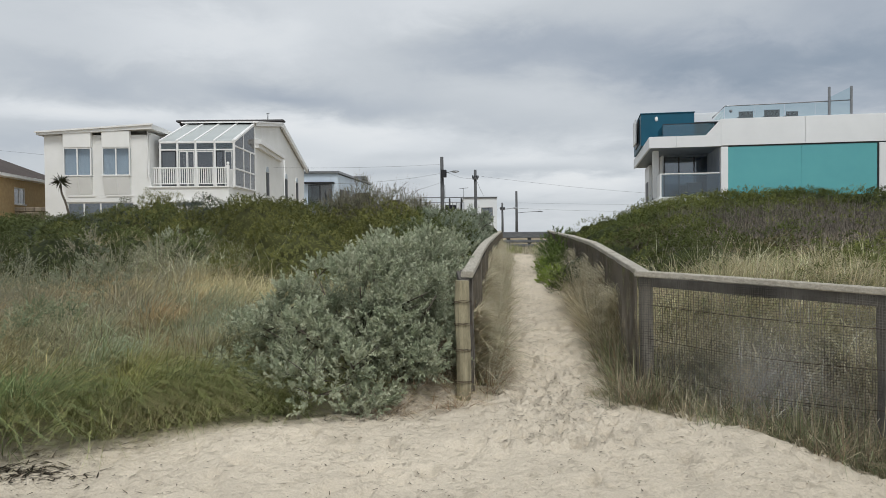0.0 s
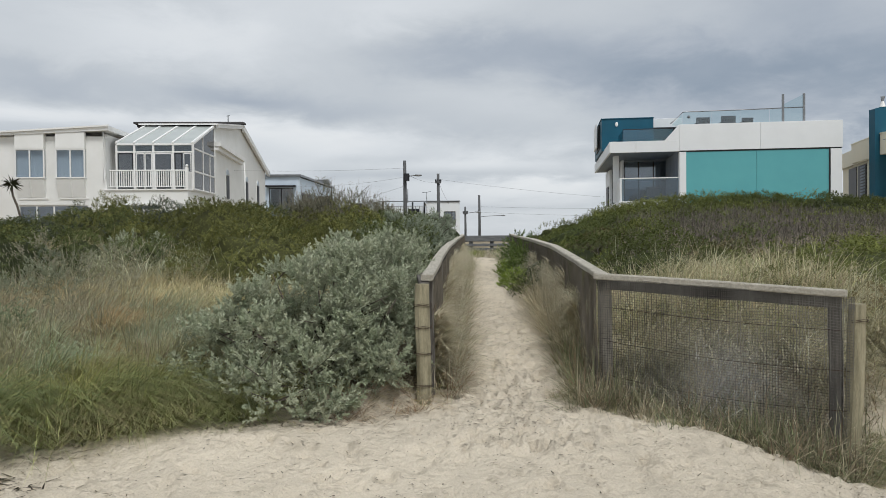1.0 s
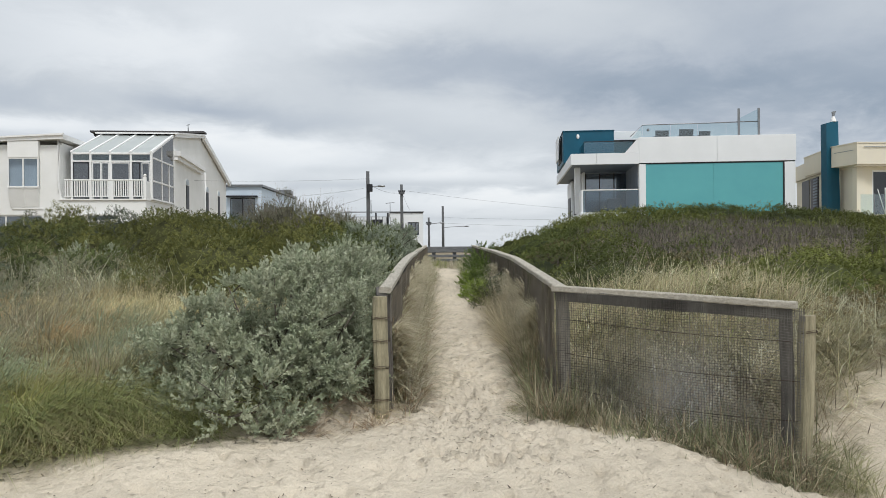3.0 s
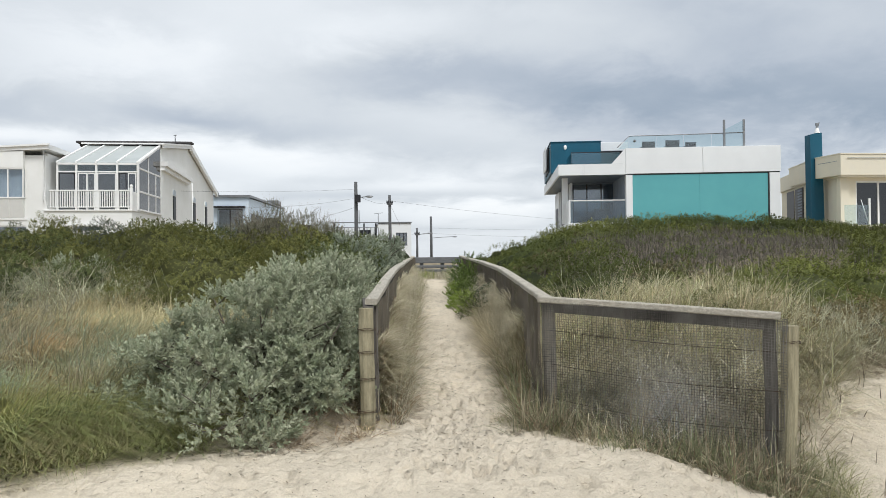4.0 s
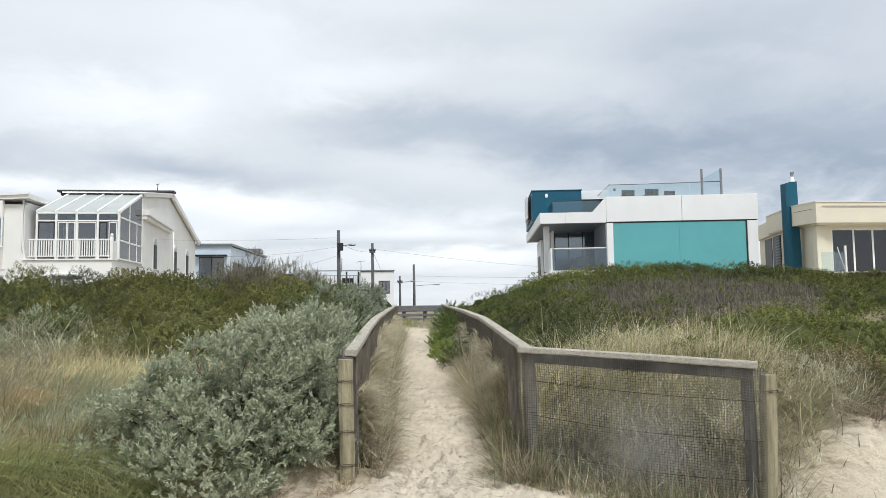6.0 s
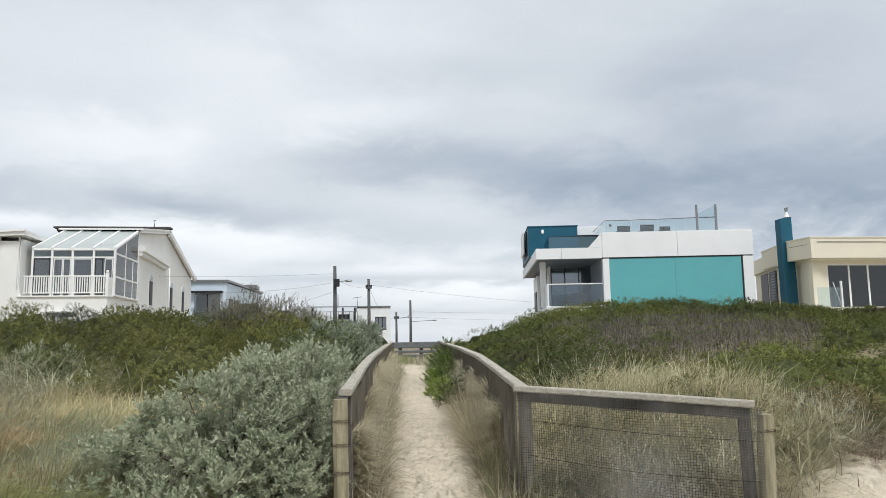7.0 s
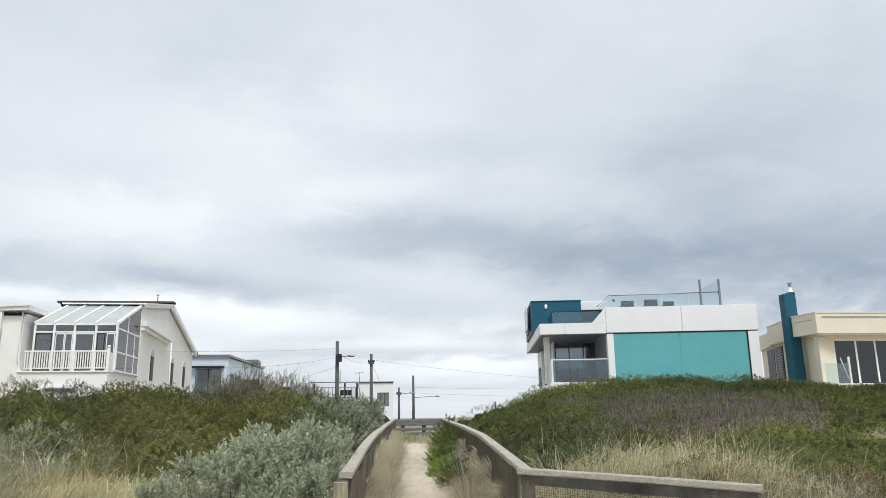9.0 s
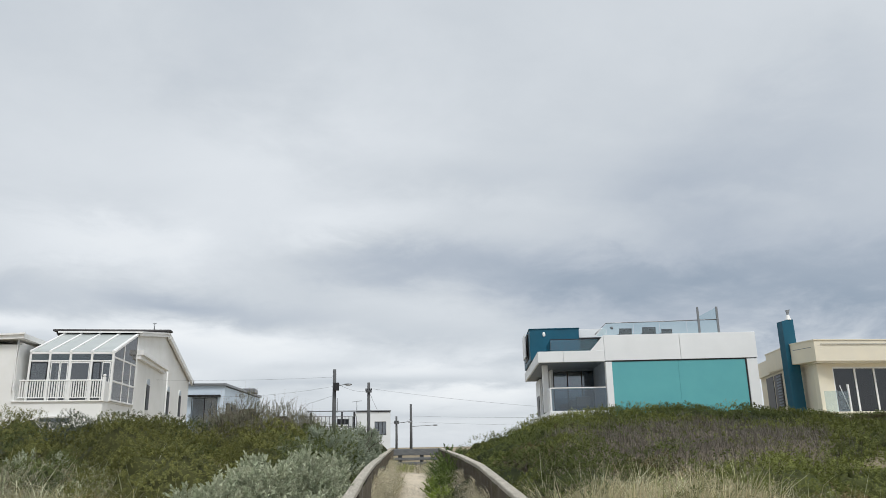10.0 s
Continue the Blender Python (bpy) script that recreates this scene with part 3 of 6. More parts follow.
    # the loose foot of the netting, trailing on the sand
    netting(right, ((2.95, 5.30), (end[0] + 0.05, end[1] - 0.20)), lambda s: -0.08, lambda s: -0.30, cell=0.0205, strand=0.0027, seed=12)
    def r_top(s):
        return float(rail_level(6.36 + s * 0.9955)) - 0.05
    def r_bot(s):
        y = 6.36 + s * 0.9955
        return max(float(ground_level(right_rail(y), y)) - 0.05, r_top(s) - 1.2)
    netting(right, ((right_rail(6.25) - 0.055, 6.25), (right_rail(23) - 0.05, 23)), r_top, r_bot, cell=0.021, strand=0.0025, seed=5, mat=NETTING_BROWN)


build_fences()

# ---------- houses ----------
def pane(name, parent, mat, x0, x1, y, z0, z1, thick=0.02):
    ob = box(name, mat, parent, x0, x1, y, y + thick, z0, z1, 0)
    ob.visible_shadow = False
    return ob


def framed_window(parent, x0, x1, y, z0, z1, panes, frame_mat, glass_mat, back_mat, bar=0.06, depth=0.5, back=None):
    """A window in a wall that faces -y: frame, mullions, panes, and a sheet of back_mat behind."""
    w = box("window", frame_mat, parent, x0, x1, y, y + 0.07, z1 - bar, z1, 0.006)
    box("sill", frame_mat, w, x0 - 0.04, x1 + 0.04, y - 0.05, y + 0.07, z0 - 0.02, z0 + bar * 0.8, 0.006)
    step_x = (x1 - x0) / panes
    for i in range(panes + 1):
        c = x0 + step_x * i
        box("mullion", frame_mat, w, max(c - bar / 2, x0), min(c + bar / 2, x1), y, y + 0.07, z0 + bar * 0.8, z1 - bar, 0.006)
    for i in range(panes):
        pane("pane", w, glass_mat, x0 + step_x * i + bar / 2, x0 + step_x * (i + 1) - bar / 2, y + 0.03, z0 + bar * 0.8, z1 - bar)
    box("blind", back_mat, w, x0 + 0.01, x1 - 0.01, y + depth, y + depth + 0.03, z0, z1, 0)
    return w


def wall_with_holes(parent, mat, x0, x1, y0, y1, z0, z1, holes, name="wall", label=""):
    """A wall facing -y, pieced round its openings; holes in order from left to right."""
    bm = bmesh.new()

    def add(a, b, c, d):
        if b - a > 0.005 and d - c > 0.005:
            bmesh.ops.create_cube(bm, size=1.0, matrix=Matrix.Translation(((a + b) / 2, (y0 + y1) / 2, (c + d) / 2)) @ Matrix.Diagonal((b - a, y1 - y0, d - c, 1)))
    at = x0
    for hx0, hx1, hz0, hz1 in holes:
        add(at, hx0, z0, z1)
        add(hx0, hx1, z0, hz0)
        add(hx0, hx1, hz1, z1)
        at = hx1
    add(at, x1, z0, z1)
    return part(name, bm, mat, parent, label)


def white_house():
    h = thing("white_house", "two-storey white rendered beach house with a glazed sunroom", "house", (-15, 40, 0.9))
    h.matrix_world = Matrix.Translation((0, 0, -0.10))
    # front block with two bay windows
    gx0, gx1, gz0, gz1 = -18.95, -15.62, 1.7, 3.36
    wall_with_holes(h, RENDER_WHITE, -20.05, -14.75, 37.25, 37.5, 0.4, 6.72, [(gx0, gx1, gz0, gz1)])
    box("wall", RENDER_WHITE, h, -20.05, -19.85, 37.5, 45, 0.4, 6.72)
    box("wall", RENDER_WHITE, h, -14.95, -14.75, 37.5, 43, 0.4, 6.85)
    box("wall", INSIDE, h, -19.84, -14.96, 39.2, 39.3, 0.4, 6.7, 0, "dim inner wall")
    framed_window(h, gx0, gx1, 37.30, gz0, gz1, 4, TRIM_WHITE, GLASS, CURTAIN, 0.07, 0.35)
    for x0, x1 in ((-18.99, -17.60), (-17.05, -15.66)):
        bay = box("bay_window", RENDER_WHITE, h, x0, x1, 37.0, 37.25, 6.08, 6.90, 0.01)
        prism("apron", RENDER_WHITE, bay, [(37.0, 4.62), (37.25, 4.62), (37.25, 3.72), (37.22, 3.72)], "x", x0 + 0.03, x1 - 0.03, "sloping rendered underside")
        prism("apron_rib", RENDER_WHITE, bay, [(36.96, 4.62), (37.2, 4.62), (37.2, 3.74), (37.17, 3.74)], "x", (x0 + x1) / 2 - 0.03, (x0 + x1) / 2 + 0.03)
        framed_window(bay, x0 + 0.02, x1 - 0.02, 37.02, 4.66, 6.08, 2, TRIM_WHITE, GLASS_WINDOW, CURTAIN, 0.06, 0.20)
        for sx in (x0, x1 - 0.02):
            p = box("side_pane", GLASS, bay, sx, sx + 0.02, 37.08, 37.22, 4.72, 6.02, 0)
            p.visible_shadow = False
            for yy in (37.05, 37.23):
                box("side_frame", TRIM_WHITE, bay, sx - 0.008, sx + 0.03, yy - 0.03, yy + 0.03, 4.66, 6.08, 0.004)
        box("string_course", RENDER_WHITE, bay, x0 + 0.1, x1 + 0.1, 37.21, 37.25, 3.62, 3.70, 0.006)
    prism("roof", TRIM_WHITE, h, [(-20.3, 6.72), (-14.5, 6.98), (-14.5, 7.22), (-20.3, 6.88)], "y", 36.96, 44.5, "flat white roof with a broad fascia")
    prism("gutter", TRIM_WHITE, h, [(-20.35, 6.82), (-14.45, 7.17), (-14.45, 7.25), (-20.35, 6.90)], "y", 36.88, 36.96)
    tube("downpipe", TRIM_WHITE, h, [(-14.80, 37.18, 6.95), (-14.80, 37.18, 4.6), (-14.66, 37.18, 4.3)], 0.05, 8)
    prism("flared_fin", RENDER_WHITE, h, [(-14.75, 4.75), (-14.55, 3.75), (-14.75, 3.75)], "y", 37.1, 37.25)
    # balcony
    box("balcony_wall", RENDER_WHITE, h, -14.74, -10.72, 37.05, 37.3, 0.4, 4.03)
    box("balcony_wall", RENDER_WHITE, h, -10.97, -10.72, 37.3, 42, 0.4, 4.03)
    box("balcony_floor", RENDER_WHITE, h, -14.74, -10.68, 36.98, 41.9, 4.03, 4.10, 0.01)
    box("vent_hood", TRIM_WHITE, h, -13.55, -11.9, 36.9, 37.05, 3.30, 3.40)
    box("vent", INSIDE, h, -13.4, -12.1, 37.02, 37.05, 3.12, 3.28, 0)
    rail = box("balustrade", TRIM_WHITE, h, -14.5, -10.78, 37.02, 37.11, 4.98, 5.05)
    box("bottom_rail", TRIM_WHITE, rail, -14.5, -10.78, 37.03, 37.09, 4.20, 4.25)
    first = box("baluster", TRIM_WHITE, rail, -14.46, -14.41, 37.04, 37.08, 4.25, 4.98, 0.005)
    for i in range(1, 35):
        o = new("baluster", first.data)
        o.parent, o.location = rail, (0.107 * i, 0, 0)
    for px in (-13.28, -12.28, -11.36):
        box("baluster_post", TRIM_WHITE, rail, px - 0.05, px + 0.05, 37.02, 37.11, 4.1, 4.98)
    post = box("newel_post", TRIM_WHITE, rail, -10.82, -10.68, 37.0, 37.14, 4.1, 5.16)
    bm = bmesh.new()
    bmesh.ops.create_uvsphere(bm, u_segments=10, v_segments=6, radius=0.075, matrix=Matrix.Translation((-10.75, 37.07, 5.24)))
    part("finial", bm, TRIM_WHITE, post)
    box("side_screen", TRIM_WHITE, rail, -10.76, -10.70, 37.14, 37.78, 4.1, 4.98)
    # sunroom
    sun_room = box("sunroom", TRIM_WHITE, h, -14.45, -10.6, 37.76, 37.88, 6.34, 6.44)
    xs = [-14.42, -13.54, -12.61, -11.63, -10.66]
    for x in xs:
        box("mullion", TRIM_WHITE, sun_room, x - 0.05, x + 0.05, 37.77, 37.87, 4.1, 6.34)
    box("transom", TRIM_WHITE, sun_room, -14.42, -10.66, 37.775, 37.865, 5.97, 6.04)
    for x0, x1 in zip(xs, xs[1:]):
        pane("pane", sun_room, GLASS_DARK, x0 + 0.05, x1 - 0.05, 37.81, 4.1, 5.97)
        pane("transom_pane", sun_room, GLASS_CLEAR, x0 + 0.05, x1 - 0.05, 37.81, 6.04, 6.34)
    for x0, x1, dark in ((-14.36, -13.62, True), (-13.46, -13.05, False), (-13.03, -12.68, False), (-12.56, -11.70, False), (-11.56, -11.20, True), (-11.12, -10.74, False)):
        sash = box("sash", DARK if dark else TRIM_WHITE, sun_room, x0, x1, 37.79, 37.86, 5.90, 5.95, 0.004)
        for sx in (x0, x1 - 0.035):
            box("stile", DARK if dark else TRIM_WHITE, sash, sx, sx + 0.035, 37.79, 37.86, 4.1, 5.90, 0.003)
    top_y, top_z = 41.95, 7.93
    prism("glass_roof", GLASS_ROOF, sun_room, [(37.78, 6.44), (37.78, 6.46), (top_y, top_z), (top_y, top_z - 0.02)], "x", -14.4, -10.6, "sloping frosted glass roof")
    for x in xs:
        prism("roof_bar", TRIM_WHITE, sun_room, [(37.74, 6.43), (37.74, 6.51), (top_y, top_z + 0.05), (top_y, top_z - 0.03)], "x", x - 0.05, x + 0.05)
    # glazed side of the sunroom
    prism("side_glass", GLASS_SIDE, sun_room, [(37.85, 4.15), (41.95, 4.15), (41.95, 7.9), (37.85, 6.42)], "x", -10.65, -10.63)
    for y0, w in ((37.82, 0.07), (39.55, 0.04), (40.9, 0.03), (41.92, 0.06)):
        zt = 6.42 + (y0 - 37.85) * (7.9 - 6.42) / 4.1
        box("side_mullion", TRIM_WHITE, sun_room, -10.67, -10.60, y0 - w, y0 + w, 4.1, zt if y0 != 40.9 else 6.15)
    for z in (4.14, 5.05, 6.20):
        box("side_rail", TRIM_WHITE, sun_room, -10.665, -10.605, 37.85, 41.9, z - 0.045, z + 0.045)
    prism("verge_bar", TRIM_WHITE, sun_room, [(37.8, 6.38), (37.8, 6.48), (41.95, 7.98), (41.95, 7.86)], "x", -10.68, -10.58)
    box("back_wall", INSIDE, sun_room, -14.6, -10.9, 40.6, 40.7, 4.1, 7.2, 0)
    box("door", TRIM_WHITE, sun_room, -14.2, -13.4, 40.52, 40.58, 4.1, 6.1)
    # main body, gable to the side
    prism("wall", RENDER_WHITE, h, [(41.98, 0.4), (56.6, 0.4), (56.6, 6.75), (48.5, 8.84), (41.98, 7.9)], "x", -14.7, -10.6)
    prism("roof", ROOF_TILE, h, [(48.5, 8.90), (57.2, 6.70), (57.2, 6.78), (48.5, 9.00)], "x", -17.2, -10.42, "dark pitched roof")
    prism("barge_board", TRIM_WHITE, h, [(48.4, 8.60), (57.15, 6.38), (57.15, 6.70), (48.4, 8.92)], "x", -10.52, -10.34)
    prism("roof", TRIM_WHITE, h, [(41.7, 7.96), (48.3, 8.86), (48.3, 8.96), (41.7, 8.04)], "x", -14.7, -10.36)
    box("ridge_cap", ROOF_TILE, h, -17.25, -10.3, 48.0, 48.7, 9.00, 9.12)
    prism("barge_board", TRIM_WHITE, h, [(41.8, 7.80), (48.5, 8.72), (48.5, 8.92), (41.8, 7.98)], "x", -10.52, -10.40)
    box("gutter_end", DARK, h, -10.5, -10.34, 57.0, 57.3, 6.42, 6.72)
    prism("cornice", TRIM_WHITE, h, [(41.9, 6.80), (48.2, 6.56), (48.2, 6.80), (41.9, 7.06)], "x", -10.62, -10.25)
    prism("cornice_moulding", TRIM_WHITE, h, [(41.95, 6.58), (48.1, 6.38), (48.1, 6.56), (41.95, 6.80)], "x", -10.62, -10.40)
    tube("downpipe", TRIM_WHITE, h, [(-10.53, 49.2, 6.6), (-10.53, 49.2, 1.0)], 0.045, 6)
    for y in (44.6, 49.9, 53.6):
        arch = [(y - 0.40, 3.6), (y + 0.40, 3.6), (y + 0.40, 5.38)] + [(y + 0.40 * math.cos(a), 5.38 + 0.42 * math.sin(a)) for a in [math.pi * k / 10 for k in range(1, 10)]] + [(y - 0.40, 5.38)]
        w = prism("arched_window", RENDER_WHITE, h, arch, "x", -10.6, -10.565, "white arched surround")
        fan = [(y + 0.32 * math.cos(a), 5.42 + 0.32 * math.sin(a)) for a in [math.pi * k / 10 for k in range(11)]]
        prism("fanlight", CURTAIN, w, fan, "x", -10.56, -10.52, "pale fanlight")
        box("shutter", DARK, w, -10.56, -10.52, y - 0.30, y + 0.30, 4.0, 5.38, 0.005, "dark shutter")
    ant = tube("antenna", STEEL, h, [(-11.4, 48.5, 9.0), (-11.4, 48.5, 9.62)], 0.035, 5)
    tube("antenna_arm", STEEL, ant, [(-11.50, 48.5, 9.56), (-11.30, 48.5, 9.60)], 0.025, 4)


def teal_house():
    h = thing("modern_house", "white modern beach house with a teal glass panel and roof terrace", "house", (10.36, 37.0, 0), -10.95)
    # parapet in two sheets
    for x0, x1 in ((3.42, 7.262), (7.278, 11.1)):
        box("parapet_panel", PANEL_WHITE, h, x0, x1, 0, 0.12, 5.72, 7.03, 0.008)
    box("parapet", PANEL_WHITE, h, 3.44, 11.08, 0.12, 0.3, 5.74, 7.01, 0)
    box("parapet_side", PANEL_WHITE, h, 10.9, 11.1, 0.3, 9, 5.72, 7.03)
    prism("parapet_end", PANEL_WHITE, h, [(2.72, 6.26), (3.415, 6.26), (3.415, 7.03)], "y", 0.02, 0.14, "raking white end of the parapet")
    box("shadow_gap", DARK, h, 3.45, 11.05, 0.04, 0.2, 5.66, 5.72, 0)
    tp = box("teal_panel", TEAL, h, 3.76, 7.106, 0.06, 0.10, 0.8, 5.655, 0.004, "teal glass cladding")
    box("teal_sheet", TEAL, tp, 7.112, 10.47, 0.06, 0.10, 0.8, 5.655, 0.004)
    box("panel_edge", DARK, tp, 10.47, 10.53, 0.03, 0.2, 0.8, 5.66, 0)
    box("wall", PANEL_WHITE, h, 3.5, 11.0, 0.12, 9, 0.5, 5.7, 0)
    box("pillar", PANEL_WHITE, h, 3.42, 3.75, 0.0, 0.4, 0.6, 5.66)
    box("pillar", PANEL_WHITE, h, 10.54, 11.06, 0.0, 0.4, 0.6, 5.66)
    # projecting slab over the balcony
    for x0, x1 in ((0.0, 1.293), (1.307, 3.41)):
        box("fascia_panel", PANEL_WHITE, h, x0, x1, 0, 0.10, 5.69, 6.25, 0.008)
    box("fascia_side", PANEL_WHITE, h, 0.0, 0.10, 0.10, 12.0, 5.69, 6.25)
    box("roof_slab", PANEL_WHITE, h, 0.1, 3.45, 0.1, 12.0, 5.80, 6.22, 0)
    box("soffit", SOFFIT, h, 0.1, 3.45, 0.1, 12.0, 5.72, 5.80, 0, "dark grey soffit")
    # recess with its glazing
    box("back_wall", PANEL_WHITE, h, 1.0, 1.12, 4.2, 12, 0.6, 5.72)
    for i, (x0, x1) in enumerate(((1.12, 1.9), (1.9, 2.7), (2.7, 3.45))):
        g = box("sliding_door", DARK, h, x0, x0 + 0.06, 4.2, 4.28, 3.2, 5.62, 0)
        pane("pane", g, GLASS_SKY, x0 + 0.06, x1, 4.22, 3.2, 5.62)
    box("door_head", SOFFIT, h, 1.12, 3.45, 4.15, 4.3, 5.62, 5.72, 0)
    box("door_rail", PANEL_WHITE, h, 1.12, 3.45, 4.14, 4.2, 4.62, 4.67, 0)
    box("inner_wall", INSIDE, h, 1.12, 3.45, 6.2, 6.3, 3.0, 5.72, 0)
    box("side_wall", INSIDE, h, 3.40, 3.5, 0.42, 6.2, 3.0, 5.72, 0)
    box("floor_slab", PANEL_WHITE, h, 0.45, 3.42, 0.05, 12, 2.95, 3.25)
    box("under_wall", PANEL_WHITE, h, 0.8, 3.42, 0.3, 12, 0.6, 2.95)
    box("column", PANEL_WHITE, h, 0.32, 0.62, 1.6, 1.9, 3.25, 5.72)
    box("column", PANEL_WHITE, h, 0.75, 0.98, 5.2, 5.5, 3.25, 5.72)
    box("dark_blade", DARK, h, 0.75, 0.95, 7.2, 7.4, 1.0, 5.72, 0)
    box("side_panel", PANEL_WHITE, h, 0.70, 0.98, 8.6, 11.8, 1.0, 5.6)
    box("side_window", DARK, h, 0.66, 0.70, 9.2, 10.8, 2.6, 4.6, 0)
    bal = box("glass_balustrade", TRIM_WHITE, h, 0.58, 3.41, 0.12, 0.18, 4.37, 4.42, 0.005)
    pane("pane", bal, GLASS_BLUE, 0.62, 3.40, 0.14, 3.25, 4.37)
    box("end_panel", PANEL_WHITE, bal, 0.52, 0.60, 0.12, 1.6, 3.0, 4.42)
    # upper storey
    up = box("teal_wall", TEAL_DARK, h, -0.1, 2.72, 4.0, 10.0, 6.25, 8.02, 0.01, "dark teal upper storey")
    lamp = bmesh.new()
    bmesh.ops.create_uvsphere(lamp, u_segments=10, v_segments=8, radius=0.11, matrix=Matrix.Translation((0.72, 3.97, 7.72)) @ Matrix.Diagonal((0.8, 0.5, 1.2, 1)))
    part("wall_lamp", lamp, TRIM_WHITE, up, "white wall lamp")
    box("coping", TEAL_DARK, up, -0.14, 2.76, 3.96, 10.04, 8.02, 8.06, 0.005)
    box("side_blade", PANEL_WHITE, up, -0.32, -0.26, 5.2, 7.5, 6.6, 7.95)
    box("side_slot", DARK, up, -0.16, -0.10, 5.2, 8.0, 6.5, 7.9, 0)
    box("stair_box", PANEL_WHITE, h, 2.72, 4.4, 5.0, 9.0, 7.62, 8.12)
    box("stair_slot", DARK, h, 2.72, 4.4, 5.1, 9.0, 6.6, 7.62, 0)
    deck = box("deck_balustrade", DARK, h, 0.78, 3.3, 1.2, 1.26, 7.0, 7.04, 0.004)
    pane("pane", deck, GLASS_GREEN, 0.8, 3.3, 1.22, 6.25, 7.0)
    p = prism("pane", GLASS_GREEN, deck, [(1.22, 6.25), (3.9, 6.25), (3.9, 7.0), (1.22, 7.0)], "x", 0.78, 0.80)
    p.visible_shadow = False
    box("deck_seat", WICKER, h, 1.9, 3.0, 2.6, 3.4, 6.25, 6.62, 0.05)
    # roof terrace rail
    rail = tube("terrace_rail", STEEL, h, [(3.05, 0.34, 7.12), (3.66, 0.34, 7.70), (6.4, 0.34, 7.72), (9.42, 0.34, 7.76)], 0.025, 6)
    for x0, x1 in ((3.66, 5.05), (5.07, 6.4), (6.42, 7.8), (7.82, 8.40)):
        pane("pane", rail, GLASS_CLEAR, x0, x1, 0.34, 7.0, 7.70)
    ob = prism("pane", GLASS_CLEAR, rail, [(3.1, 7.03), (3.64, 7.03), (3.64, 7.66)], "y", 0.34, 0.355)
    ob.visible_shadow = False
    for x in (8.44, 9.42):
        box("tall_post", STEEL, rail, x - 0.05, x + 0.05, 0.3, 0.4, 7.0, 8.43, 0.008)
    ob = prism("wind_screen", GLASS_CLEAR, rail, [(8.50, 7.03), (9.37, 7.03), (9.37, 8.38), (8.50, 7.95)], "y", 0.34, 0.355)
    ob.visible_shadow = False
    bm = bmesh.new()
    bmesh.ops.create_uvsphere(bm, u_segments=8, v_segments=6, radius=0.08, matrix=Matrix.Translation((3.95, 0.4, 7.45)))
    part("lamp_globe", bm, STEEL, rail)
    box("terrace_floor", SOFFIT, h, 3.45, 10.9, 0.3, 9, 6.5, 6.6, 0)


def terrace_chair(at, wide, tall, turn):
    m = bpy.data.objects["modern_house"].matrix_world
    c = thing("terrace_chair", "dark grey woven armchair on a roof terrace", "chair", (0, 0, 0), group="terrace chairs")
    c.matrix_world = m @ pose(*at, 0, 0, turn)
    w = wide / 2
    box("seat", WICKER, c, -w, w, -0.3, 0.32, 0.22, 0.40, 0.03)
    prism("backrest", WICKER, c, [(-0.36, 0.25), (-0.26, 0.25), (-0.30, tall), (-0.42, tall - 0.02)], "x", -w, w)
    for s in (-1, 1):
        box("armrest", WICKER, c, s * w - 0.05, s * w + 0.05, -0.3, 0.32, 0.22, 0.62, 0.02)
        for y in (-0.26, 0.28):
            box("leg", DARK, c, s * (w - 0.05) - 0.025, s * (w - 0.05) + 0.025, y - 0.025, y + 0.025, 0, 0.22, 0)


